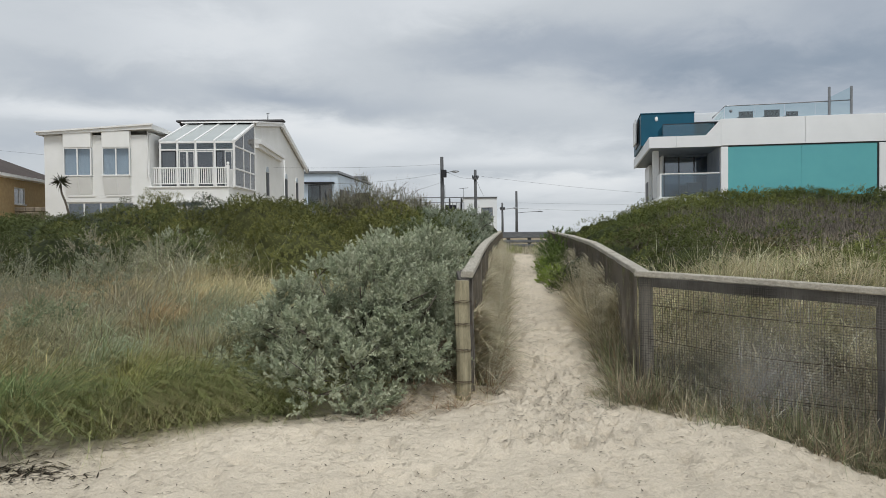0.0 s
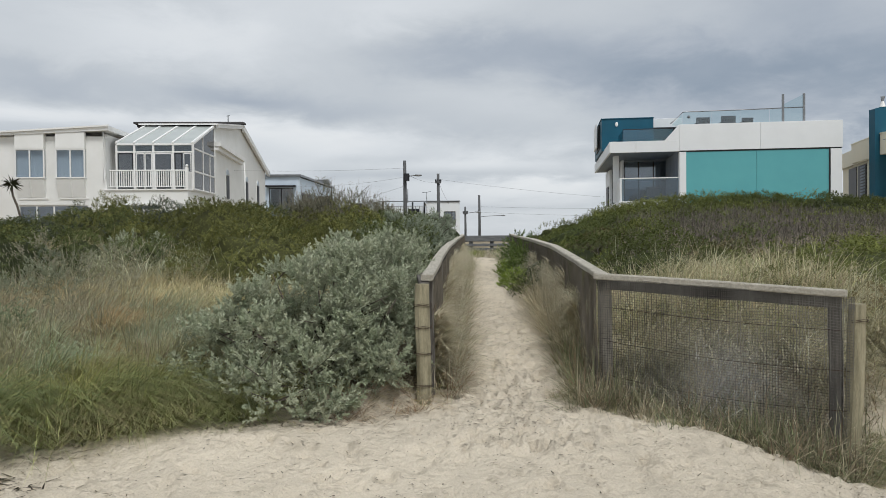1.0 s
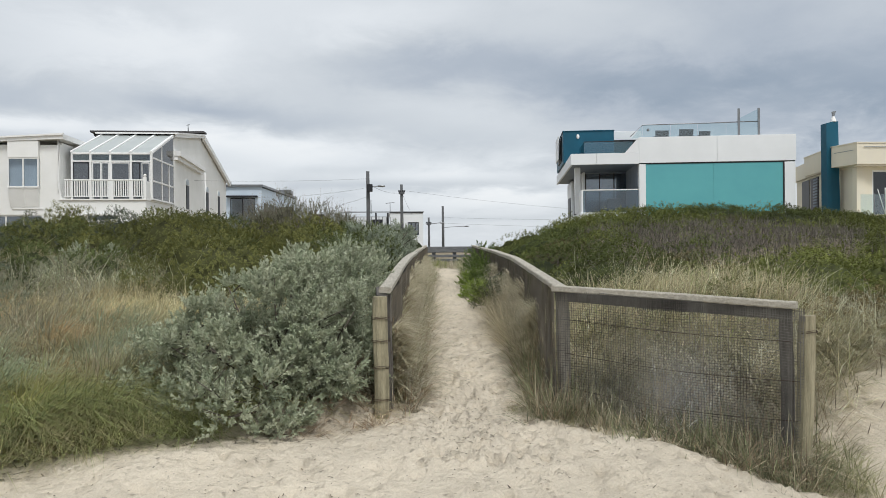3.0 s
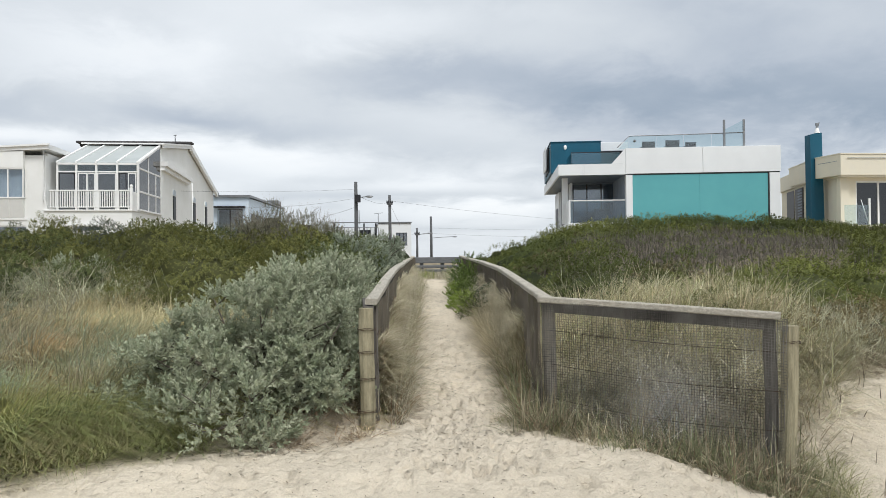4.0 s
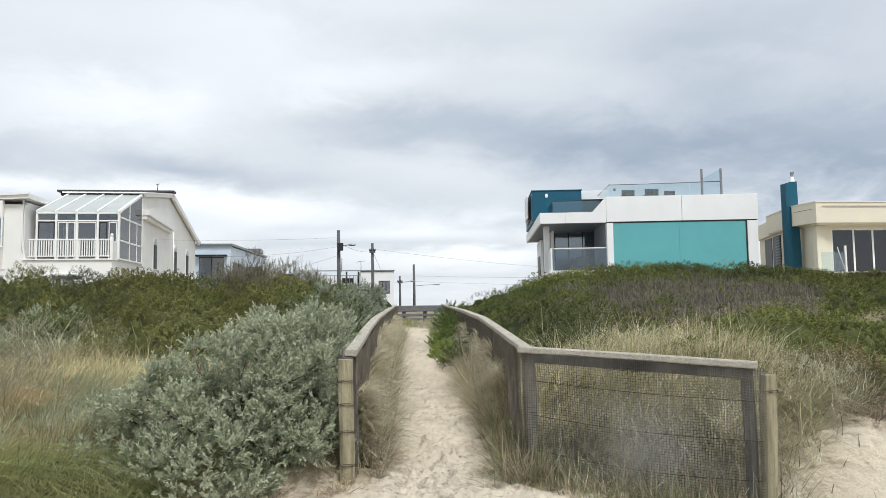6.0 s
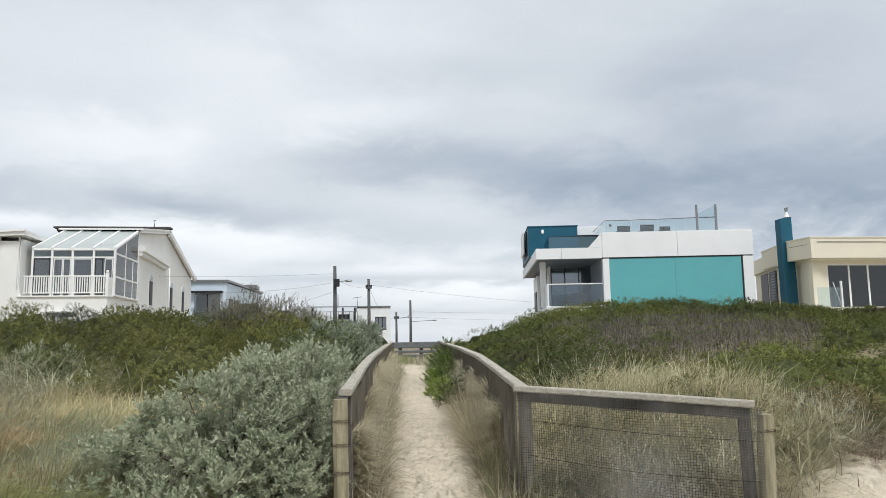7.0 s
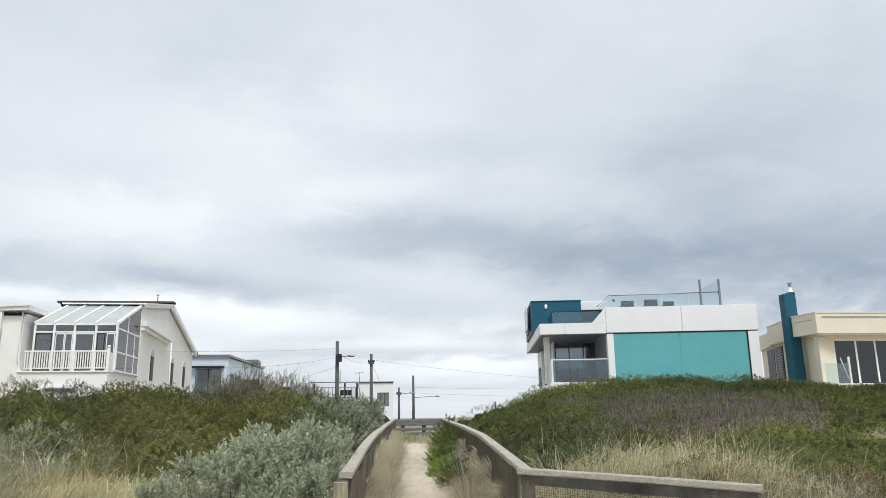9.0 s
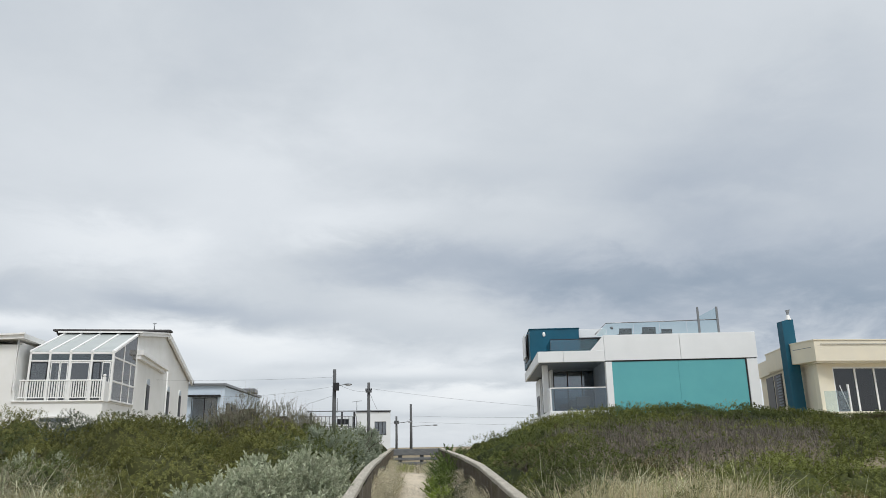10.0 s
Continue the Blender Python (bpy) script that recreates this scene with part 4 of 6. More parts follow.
def cream_house():
    h = thing("cream_house", "cream rendered flat-roofed house with wide glass doors", "house", (22.4, 32, 0))
    h.matrix_world = Matrix.Identity(4)
    prism("parapet", BEIGE, h, [(22.44, 31.98), (30, 31.7), (30, 38), (23.6, 38), (22.28, 33.6)], "z", 5.20, 6.17)
    prism("parapet_cap", BEIGE, h, [(22.42, 31.95), (30, 31.67), (30, 38), (23.55, 38), (22.25, 33.6)], "z", 6.17, 6.22)
    prism("recess_line", SOFFIT, h, [(22.41, 32.2), (22.45, 32.2), (22.32, 33.45), (22.285, 33.45)], "z", 5.86, 5.88)
    for a, b in (((22.75, 31.93), (30, 31.665)),):
        prism("recess_line", SOFFIT, h, [(a[0], a[1] + 0.02), (b[0], b[1] + 0.02), (b[0], b[1] - 0.006), (a[0], a[1] - 0.006)], "z", 5.98, 6.0)
    prism("eave", BEIGE, h, [(22.5, 32.05), (30, 31.78), (30, 37), (23.6, 37)], "z", 5.12, 5.198)
    # wall with the opening for the doors
    wall_with_holes(h, BEIGE, 22.75, 30, 32.5, 32.75, 0.6, 5.12, [(23.55, 29.6, 2.85, 4.98)])
    prism("wall", BEIGE, h, [(22.75, 32.76), (23.0, 32.76), (23.9, 36.9), (23.65, 36.9)], "z", 0.6, 5.12)
    prism("pilaster", BEIGE, h, [(22.72, 32.42), (23.15, 32.42), (23.15, 32.5), (22.72, 32.5)], "z", 0.6, 5.10)
    xs = [23.55, 24.70, 25.72, 26.9, 28.2, 29.6]
    for x0, x1 in zip(xs, xs[1:]):
        d = box("glass_door", TRIM_WHITE, h, x0, x0 + 0.09, 32.55, 32.63, 2.85, 4.98, 0.005)
        pane("pane", d, GLASS_SIDE, x0 + 0.09, x1, 32.58, 2.88, 4.9)
        box("head", TRIM_WHITE, d, x0 + 0.09, x1, 32.55, 32.63, 4.9, 4.98, 0)
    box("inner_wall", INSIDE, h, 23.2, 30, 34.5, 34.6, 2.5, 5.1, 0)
    # dark sheet behind the doors, standing for the shade of the room
    box("blind", ROOF_TILE, h, 23.6, 30, 33.9, 33.94, 2.85, 4.95, 0, "dark sheet standing for the shaded room behind glass")
    box("terrace", BEIGE, h, 22.6, 30, 31.2, 32.5, 0.6, 2.83)
    bal = thing_part_rail(h)
    # rear wing
    prism("wing_parapet", BEIGE, h, [(22.7, 35.0), (24.9, 41.3), (26.5, 41.3), (24.3, 35.0)], "z", 5.15, 5.97)
    prism("wing_wall", BEIGE, h, [(22.95, 35.1), (25.1, 41.2), (26.4, 41.2), (24.3, 35.1)], "z", 0.6, 5.15)
    for k, (a, b) in enumerate(((0.21, 0.48), (0.52, 0.78))):
        p0, p1 = Vector((22.95, 35.1)), Vector((25.1, 41.2))
        q0, q1 = p0.lerp(p1, a), p0.lerp(p1, b)
        w = prism("wing_window", DARK, h, [(q0.x - 0.03, q0.y), (q0.x + 0.05, q0.y), (q1.x + 0.05, q1.y), (q1.x - 0.03, q1.y)], "z", 3.3, 5.05, "dark window with pale blinds")
        if k == 0:
            for i in range(11):
                z = 3.36 + i * 0.152
                prism("blind_slat", INSIDE, w, [(q0.x - 0.045, q0.y + 0.1), (q0.x - 0.03, q0.y + 0.1), (q1.x - 0.03, q1.y - 0.1), (q1.x - 0.045, q1.y - 0.1)], "z", z, z + 0.09)
    # chimney
    ch = prism("chimney", TEAL_DARK, h, [(22.10, 0.6), (22.80, 0.6), (22.68, 7.46), (22.46, 7.47), (22.07, 7.36)], "y", 33.7, 34.15, "dark teal chimney")
    bm = bmesh.new()
    bmesh.ops.create_cone(bm, cap_ends=True, segments=12, radius1=0.14, radius2=0.06, depth=0.26, matrix=Matrix.Translation((22.50, 33.8, 7.58)))
    cowl = part("cowl", bm, TRIM_WHITE, ch, "white chimney cowl")
    prism("cowl_vane", STEEL, cowl, [(22.46, 7.71), (22.54, 7.71), (22.64, 7.98), (22.42, 7.94)], "y", 33.78, 33.83)


def thing_part_rail(h):
    bal = box("balustrade", TRIM_WHITE, h, 23.33, 23.41, 31.3, 31.38, 2.83, 4.05, 0.006)
    pane("pane", bal, GLASS_CLEAR, 22.15, 22.78, 31.33, 2.83, 3.75)
    pane("pane", bal, GLASS_CLEAR, 22.80, 23.33, 31.33, 2.83, 3.75)
    box("slim_post", STEEL, bal, 22.775, 22.80, 31.31, 31.36, 2.83, 3.80, 0)
    tube("brace", TRIM_WHITE, bal, [(22.98, 31.36, 4.0), (23.34, 31.36, 2.9)], 0.018, 5)
    return bal


def brick_house():
    h = thing("brick_house", "cream brick house with a brown tiled hip roof", "house", (-25, 42, 0.8))
    h.matrix_world = pose(-21.75, 36.0, 0, 0, 0, 8)
    # local: the wall stands at x = 0 and runs back along y
    for y0, y1, z0, z1 in ((-3, 2.0, 0.5, 4.5), (2.0, 3.35, 0.5, 3.2), (2.0, 3.35, 4.1, 4.5), (3.35, 9, 0.5, 4.5)):
        box("wall", BRICK_CREAM, h, -0.25, 0, y0, y1, z0, z1, 0)
    w = box("window", TRIM_WHITE, h, -0.1, -0.03, 2.0, 3.35, 4.03, 4.1, 0.005)
    box("sill", TRIM_WHITE, w, -0.1, 0.05, 1.97, 3.38, 3.18, 3.25, 0.005)
    for y in (2.0, 2.64, 3.28):
        box("mullion", TRIM_WHITE, w, -0.1, -0.03, y, y + 0.07, 3.25, 4.03, 0.005)
    for y0, y1 in ((2.07, 2.64), (2.71, 3.28)):
        o = box("pane", GLASS, w, -0.07, -0.05, y0, y1, 3.25, 4.03, 0)
        o.visible_shadow = False
    # a dimmed sheet stands for the shaded room
    box("room", INSIDE, w, -0.8, -0.75, 1.9, 3.5, 3.1, 4.2, 0)
    box("gutter", TRIM_WHITE, h, 0.30, 0.45, -3.4, 9.4, 4.50, 4.66, 0.02)
    box("eave", TRIM_WHITE, h, -7, 0.32, -3.4, 9.4, 4.50, 4.56)
    bm = bmesh.new()
    v = [bm.verts.new(p) for p in ((0.46, -3.5, 4.64), (0.46, 9.5, 4.64), (-7, 9.5, 4.64), (-7, -3.5, 4.64), (-3.0, 2.2, 6.3), (-3.0, 4.2, 6.3))]
    for f in ((0, 1, 5, 4), (1, 2, 5), (2, 3, 4, 5), (3, 0, 4), (3, 2, 1, 0)):
        bm.faces.new([v[i] for i in f])
    part("roof", bm, ROOF_BROWN, h, "brown tiled hip roof")
    wl = thing("stone_wall", "low rough stone garden wall", "wall", (0, 0, 0))
    rs = random.Random(4)
    x = -22.6
    while x < -20.2:
        w = rs.uniform(0.28, 0.5)
        for row in range(3):
            z0 = 2.35 + row * 0.24
            box("stone", STONE, wl, x + rs.uniform(-0.05, 0.05), x + w - 0.02, 38.0 + rs.uniform(-0.04, 0.04), 38.35, z0, z0 + 0.22, 0.03)
        x += w
    box("footing", STONE, wl, -22.6, -20.2, 38.02, 38.33, 0.5, 2.35, 0)


def grey_house():
    h = thing("pale_blue_house", "pale blue flat-roofed house with dark windows", "house", (-8, 52, 0.8))
    h.matrix_world = Matrix.Translation((0, 0, 1.5)) @ Matrix.Scale(1.2, 4) @ Matrix.Translation((0, 0, -1.5))
    wall_with_holes(h, WALL_BLUE, -10.5, -7.07, 50.0, 50.2, 0.5, 5.66, [(-9.12, -7.50, 2.6, 4.92)])
    prism("wall", WALL_BLUE, h, [(-7.3, 50.2), (-7.07, 50.2), (-6.0, 62), (-6.25, 62)], "z", 0.5, 5.6)
    prism("roof", STEEL, h, [(-10.6, 49.85), (-6.98, 49.85), (-5.9, 62.2), (-10.6, 62.2)], "z", 5.66, 5.80, "flat roof with a grey metal edge")
    framed_window(h, -9.12, -7.50, 50.06, 2.6, 4.92, 2, DARK, GLASS, CURTAIN, 0.06, 0.4)
    box("awning", DARK, h, -9.3, -7.3, 49.6, 50.0, 4.95, 5.06)
    for k0, k1 in ((0.04, 0.13), (0.16, 0.28)):
        a, b = Vector((-7.07, 50.2)).lerp(Vector((-6.0, 62)), k0), Vector((-7.07, 50.2)).lerp(Vector((-6.0, 62)), k1)
        prism("side_window", DARK, h, [(a.x - 0.02, a.y), (a.x + 0.04, a.y), (b.x + 0.04, b.y), (b.x - 0.02, b.y)], "z", 2.6, 4.6)
    box("roof_unit", STEEL, h, -6.9, -6.0, 58, 60, 5.8, 6.1, 0.03)


def far_house():
    h = thing("white_flats", "distant white flat-roofed house with a railed balcony", "house", (2, 62, 0.8))
    h.matrix_world = Matrix.Identity(4)
    wall_with_holes(h, PANEL_WHITE, 1.75, 4.55, 62.0, 62.2, 0.5, 4.55, [(3.25, 4.2, 2.6, 3.68)])
    framed_window(h, 3.25, 4.2, 62.05, 2.6, 3.68, 3, DARK, GLASS, INSIDE, 0.06, 0.4)
    box("wall", PANEL_WHITE, h, 4.35, 4.55, 62.2, 70, 0.5, 4.55)
    box("roof_edge", STEEL, h, -2.2, 4.6, 61.9, 62.0, 4.50, 4.58, 0.01)
    box("roof", PANEL_WHITE, h, 1.75, 4.55, 62.0, 70, 4.45, 4.55, 0)
    box("wall", PANEL_WHITE, h, -2.6, 1.75, 61.2, 61.5, 0.5, 3.2)
    box("wall", PANEL_WHITE, h, -2.6, 1.75, 65.0, 65.2, 0.5, 4.3)
    rail = box("balustrade", STEEL, h, -2.6, 1.75, 61.2, 61.26, 4.08, 4.13, 0)
    box("bottom_rail", STEEL, rail, -2.6, 1.75, 61.2, 61.26, 3.3, 3.34, 0)
    first = box("rail_bar", STEEL, rail, -2.6, -2.55, 61.2, 61.26, 3.2, 4.08, 0)
    for i in range(1, 15):
        o = new("rail_bar", first.data)
        o.parent, o.location = rail, (0.31 * i, 0, 0)
    for x in (-1.9, 0.6, 1.6):
        box("balcony_post", DARK, h, x - 0.07, x + 0.07, 62.6, 62.74, 3.2, 4.5, 0)
    seat = thing("balcony_bench", "dark bench on a distant balcony", "bench", (0, 0, 0))
    box("seat", DARK, seat, 0.2, 1.2, 62.3, 62.8, 3.5, 3.62)
    box("backrest", DARK, seat, 0.2, 1.2, 62.8, 62.88, 3.62, 3.95)
    for x in (0.25, 1.1):
        box("leg", DARK, seat, x, x + 0.06, 62.35, 62.75, 3.2, 3.5, 0)
    tube("antenna", STEEL, h, [(0.2, 64, 4.5), (0.2, 64, 5.7)], 0.04, 5)
    a = tube("antenna", STEEL, h, [(1.9, 66, 4.5), (1.9, 66, 5.6)], 0.03, 5)
    tube("antenna_arm", STEEL, a, [(1.5, 66, 5.5), (2.3, 66, 5.6)], 0.03, 4)


ROOF_BROWN = material("brown_tiles", (0.085, 0.065, 0.058), 0.85, second=(0.055, 0.045, 0.042), scale=3, stretch=(1, 6, 1), bump=0.6, bump_scale=8, grime=0.2)
STONE = material("rough_stone", (0.30, 0.26, 0.20), 0.9, second=(0.2, 0.17, 0.13), scale=4, bump=0.6, random_value=0.2)
white_house()
teal_house()
for s, w, tall in ((4.72, 0.66, 0.90), (5.95, 0.70, 0.94), (6.88, 0.54, 0.82)):
    terrace_chair((s, 1.3, 6.6), w, tall, 6)
terrace_chair((2.2, 1.4, 3.25), 0.8, 0.75, 20)
cream_house()
brick_house()
grey_house()
far_house()


# ---------- poles, wires, the barrier at the end of the path, a small palm ----------
def utility_pole(x, y, top, radius, label, arm=None, lamp=None, can=False):
    p = thing("utility_pole", label, "pole", (x, y, 0.5), group="utility poles")
    top -= 0.5
    tube("shaft", POLE_WOOD, p, [(0, 0, -0.3), (0.02, 0, top * 0.5), (0, 0, top)], radius, 8, radius * 0.72)
    if arm:
        a = box("crossarm", POLE_WOOD, p, -arm, arm, -0.2, -0.08, top - 0.75, top - 0.6)
        for k in (-0.9, -0.4, 0.4, 0.9):
            bm = bmesh.new()
            bmesh.ops.create_cone(bm, cap_ends=True, segments=8, radius1=0.06, radius2=0.04, depth=0.16, matrix=Matrix.Translation((k * arm, -0.14, top - 0.52)))
            part("insulator", bm, DARK, a)
    if can:
        bm = bmesh.new()
        bmesh.ops.create_cone(bm, cap_ends=True, segments=12, radius1=0.2, radius2=0.2, depth=0.5, matrix=Matrix.Translation((0.12, -0.25, top - 1.15)))
        part("transformer", bm, DARK, p, "dark transformer can")
    if lamp:
        reach, drop = lamp
        t = tube("lamp_arm", STEEL, p, [(0, -0.1, top - drop - 0.1), (reach * 0.5, -0.15, top - drop), (reach, -0.2, top - drop + 0.05)], 0.03, 6)
        bm = bmesh.new()
        bmesh.ops.create_uvsphere(bm, u_segments=10, v_segments=6, radius=1, matrix=Matrix.Translation((reach + 0.15, -0.2, top - drop + 0.04)) @ Matrix.Diagonal((0.28, 0.1, 0.08, 1)))
        part("lamp_head", bm, STEEL, t, "grey street lamp head")
    return p


def wire(points, sag, radius=0.012):
    pts = []
    (a, b) = points
    for i in range(13):
        k = i / 12
        pts.append((a[0] + (b[0] - a[0]) * k, a[1] + (b[1] - a[1]) * k, a[2] + (b[2] - a[2]) * k - sag * 4 * k * (1 - k)))
    ob = part("overhead_wire", tube_bm(pts, radius, 4), DARK)
    tagged(ob, "thin dark overhead wire between utility poles", "wire", group="overhead wires")


utility_pole(-0.03, 50, 6.70, 0.150, "weathered timber utility pole with a street lamp", None, (0.75, 1.05), True)
utility_pole(2.49, 56, 6.33, 0.14, "weathered timber utility pole with a short crossarm", 0.22, None, False)
utility_pole(6.06, 75, 4.6, 0.13, "distant timber utility pole", 0.24, (1.2, 0.6))
utility_pole(8.0, 80, 6.05, 0.16, "distant tall timber utility pole", None, None)
utility_pole(8.35, 84, 4.6, 0.11, "distant timber utility pole with a lamp", None, (2.6, 0.7))
for pts, sag, r in ((((-0.03, 50, 5.9), (2.49, 56, 5.7)), 0.25, 0.011), (((2.49, 56, 5.8), (6.06, 75, 4.2)), 1.1, 0.012), (((2.49, 56, 5.9), (30, 52, 3.6)), 0.5, 0.010),
                    (((-0.03, 50, 5.6), (-9.0, 50, 5.0)), 0.25, 0.009), (((-0.03, 50, 5.0), (-7.0, 56, 3.8)), 0.2, 0.009), (((6.06, 75, 4.1), (8.0, 80, 4.6)), 0.3, 0.013),
                    (((8.0, 80, 4.8), (45, 70, 4.6)), 0.4, 0.012), (((8.0, 80, 4.2), (45, 74, 3.6)), 0.4, 0.012), (((-0.03, 50, 6.2), (-30, 40, 7.0)), 0.8, 0.009)):
    wire(pts, sag, r * 0.75)


def barrier():
    b = thing("timber_barrier", "low grey timber barrier across the end of the path", "barrier", (0, 0, 0))
    for z in (0.98, 1.14, 1.32):
        box("rail", GREY_WOOD, b, 1.6, 4.4, 28.0, 28.08, z, z + (0.10 if z < 1.3 else 0.23))
    for x in (1.7, 2.5, 3.3, 4.1):
        box("post", GREY_WOOD, b, x - 0.07, x + 0.07, 28.08, 28.2, 0.5, 1.50)


def palm():
    p = thing("cordyline_palm", "thin-stemmed cordyline palm in front of a white house", "palm", (0, 0, 0))
    x, y = -17.0, 33.5
    tube("stem", BARK, p, [(x + 0.05, y, 1.4), (x + 0.02, y, 2.6), (x - 0.12, y, 3.1), (x - 0.28, y, 3.5), (x - 0.33, y, 3.98)], 0.06, 7, 0.04)
    rs = np.random.RandomState(6)
    n = 90
    d = rs.normal(0, 1, (n, 3))
    d[:, 2] = d[:, 2] * 0.7 + 0.25
    head = np.array([x - 0.33, y, 4.0])
    pos = np.tile(head, (n, 1)) + unit(d) * 0.03
    data = leaf_data(pos, unit(d), np.tile([0.1, 0.2, 1.0], (n, 1)), rs.uniform(0.3, 0.5, n), np.full(n, 0.045), np.tile((0.05, 0.055, 0.03), (n, 1)) * rs.uniform(0.7, 1.3, (n, 1)))
    joined("crown", [data], LEAVES, p)


barrier()

# ---------- plants ----------
GRASS = leaf_material("grass_blades", (0.3, 0.28, 0.16), 0.7, island=0.22, through_light=0.3, attr="tint")
LEAVES = leaf_material("shrub_leaves", (0.07, 0.09, 0.03), 0.75, island=0.08, through_light=0.28, attr="tint")
BARK = material("grey_bark", (0.13, 0.11, 0.09), 0.95, second=(0.08, 0.07, 0.055), scale=9, bump=0.5)
RS = np.random.RandomState(11)


def tri_mesh(name, verts, tris, tint, mat, parent=None):
    """One mesh of loose triangles with a tint for every corner point."""
    me = bpy.data.meshes.new(name)
    nv, nt = len(verts), len(tris)
    me.vertices.add(nv)
    me.vertices.foreach_set("co", np.ascontiguousarray(verts, np.float32).ravel())
    me.loops.add(3 * nt)
    me.loops.foreach_set("vertex_index", np.ascontiguousarray(tris, np.int32).ravel())
    me.polygons.add(nt)
    me.polygons.foreach_set("loop_start", np.arange(0, 3 * nt, 3, dtype=np.int32))
    me.update(calc_edges=True)
    col = np.ones((nv, 4), np.float32)
    col[:, :3] = np.clip(tint, 0, 0.8)
    me.color_attributes.new("tint", "FLOAT_COLOR", "POINT").data.foreach_set("color", col.ravel())
    me.materials.append(mat)
    ob = new(name, me)
    if parent:
        ob.parent = parent
    return ob


def blade_data(root, azimuth, lean, length, width, tint, droop, tip_tint=None, joints=(0.0, 0.55, 1.0)):
    """Arching blades: a few joints and a point each."""
    n, m = len(root), len(joints)
    d = np.stack([np.cos(azimuth), np.sin(azimuth)], -1)
    twist = azimuth + np.pi / 2 + RS.normal(0, 0.6, n)
    side = np.stack([np.cos(twist), np.sin(twist), np.zeros(n)], -1)
    verts = np.zeros((n, 2 * m - 1, 3), np.float32)
    col = np.zeros((n, 2 * m - 1, 3), np.float32)
    tip_tint = tint if tip_tint is None else tip_tint
    for k, t in enumerate(joints):
        out = length * (np.sin(lean) * t + droop * t * t * 0.75)
        up = length * (np.cos(lean) * t - droop * t ** 2.4 * 0.55)
        mid = root + np.concatenate([d * out[:, None], up[:, None]], -1)
        w = (width * (1 - 0.6 * t * t))[:, None] * 0.5
        c = tint * (1 - t) + tip_tint * t
        if k < m - 1:
            verts[:, 2 * k], verts[:, 2 * k + 1] = mid - side * w, mid + side * w
            col[:, 2 * k] = col[:, 2 * k + 1] = c
        else:
            verts[:, 2 * k], col[:, 2 * k] = mid, c
    cells = []
    for k in range(m - 2):
        cells += [[2 * k, 2 * k + 1, 2 * k + 3], [2 * k, 2 * k + 3, 2 * k + 2]]
    cells.append([2 * m - 4, 2 * m - 3, 2 * m - 2])
    tris = np.arange(n)[:, None, None] * (2 * m - 1) + np.array(cells)[None]
    return verts.reshape(-1, 3), tris.reshape(-1, 3), col.reshape(-1, 3)


def leaf_data(pos, axis, normal, length, width, tint, fold=0.25):
    """Folded pointed leaves."""
    n = len(pos)
    axis = axis / np.linalg.norm(axis, axis=1, keepdims=True)
    side = np.cross(axis, normal)
    side /= np.linalg.norm(side, axis=1, keepdims=True) + 1e-9
    nrm = np.cross(side, axis)
    L, W = length[:, None], width[:, None]
    verts = np.stack([pos, pos + axis * L * 0.45 - side * W * 0.5 + nrm * W * fold, pos + axis * L - nrm * L * 0.12, pos + axis * L * 0.45 + side * W * 0.5 + nrm * W * fold], 1)
    tris = np.arange(n)[:, None, None] * 4 + np.array([[0, 1, 2], [0, 2, 3]])[None]
    return verts.reshape(-1, 3), tris.reshape(-1, 3), np.repeat(tint, 4, 0)


def joined(name, pieces, mat, parent=None):
    verts, tris, tints, at = [], [], [], 0
    for v, f, c in pieces:
        verts.append(v)
        tris.append(f + at)
        tints.append(c)
        at += len(v)
    return tri_mesh(name, np.concatenate(verts), np.concatenate(tris), np.concatenate(tints), mat, parent)


def unit(v):
    return v / (np.linalg.norm(v, axis=-1, keepdims=True) + 1e-9)


def shoots(pos, heading, count, shoot_len, leaf_len, leaf_w, tint, spread=0.9, jitter=0.25, flat=False):
    """Leafy shoots: count leaves set round a short stem at each place. Returns leaf data."""
    n = len(pos)
    heading = unit(heading)
    h = np.repeat(heading, count, 0)
    t = np.tile(np.linspace(0.05, 1.0, count), n)
    sl = np.repeat(shoot_len, count)
    p = np.repeat(pos, count, 0) + h * (t * sl)[:, None] + RS.normal(0, 0.004, (n * count, 3))
    rnd = unit(RS.normal(0, 1, (n * count, 3)))
    around = unit(rnd - h * (rnd * h).sum(1, keepdims=True))
    open_up = (spread * (1.15 - 0.75 * t))[:, None]
    axis = unit(h * (1.0 - 0.35 * open_up) + around * open_up + RS.normal(0, jitter, (n * count, 3)))
    nrm = unit(h + RS.normal(0, 0.5, (n * count, 3)))
    if flat:
        axis, nrm = unit(around + 0.25 * h + RS.normal(0, 0.2, h.shape)), unit(h + RS.normal(0, 0.22, h.shape))
    ll = leaf_len * RS.uniform(0.7, 1.2, n * count) * (1.1 - 0.45 * t)
    c = np.repeat(tint, count, 0) * (0.88 + 0.22 * t)[:, None]
    return leaf_data(p, axis, nrm, ll, leaf_w * RS.uniform(0.8, 1.2, n * count), c)


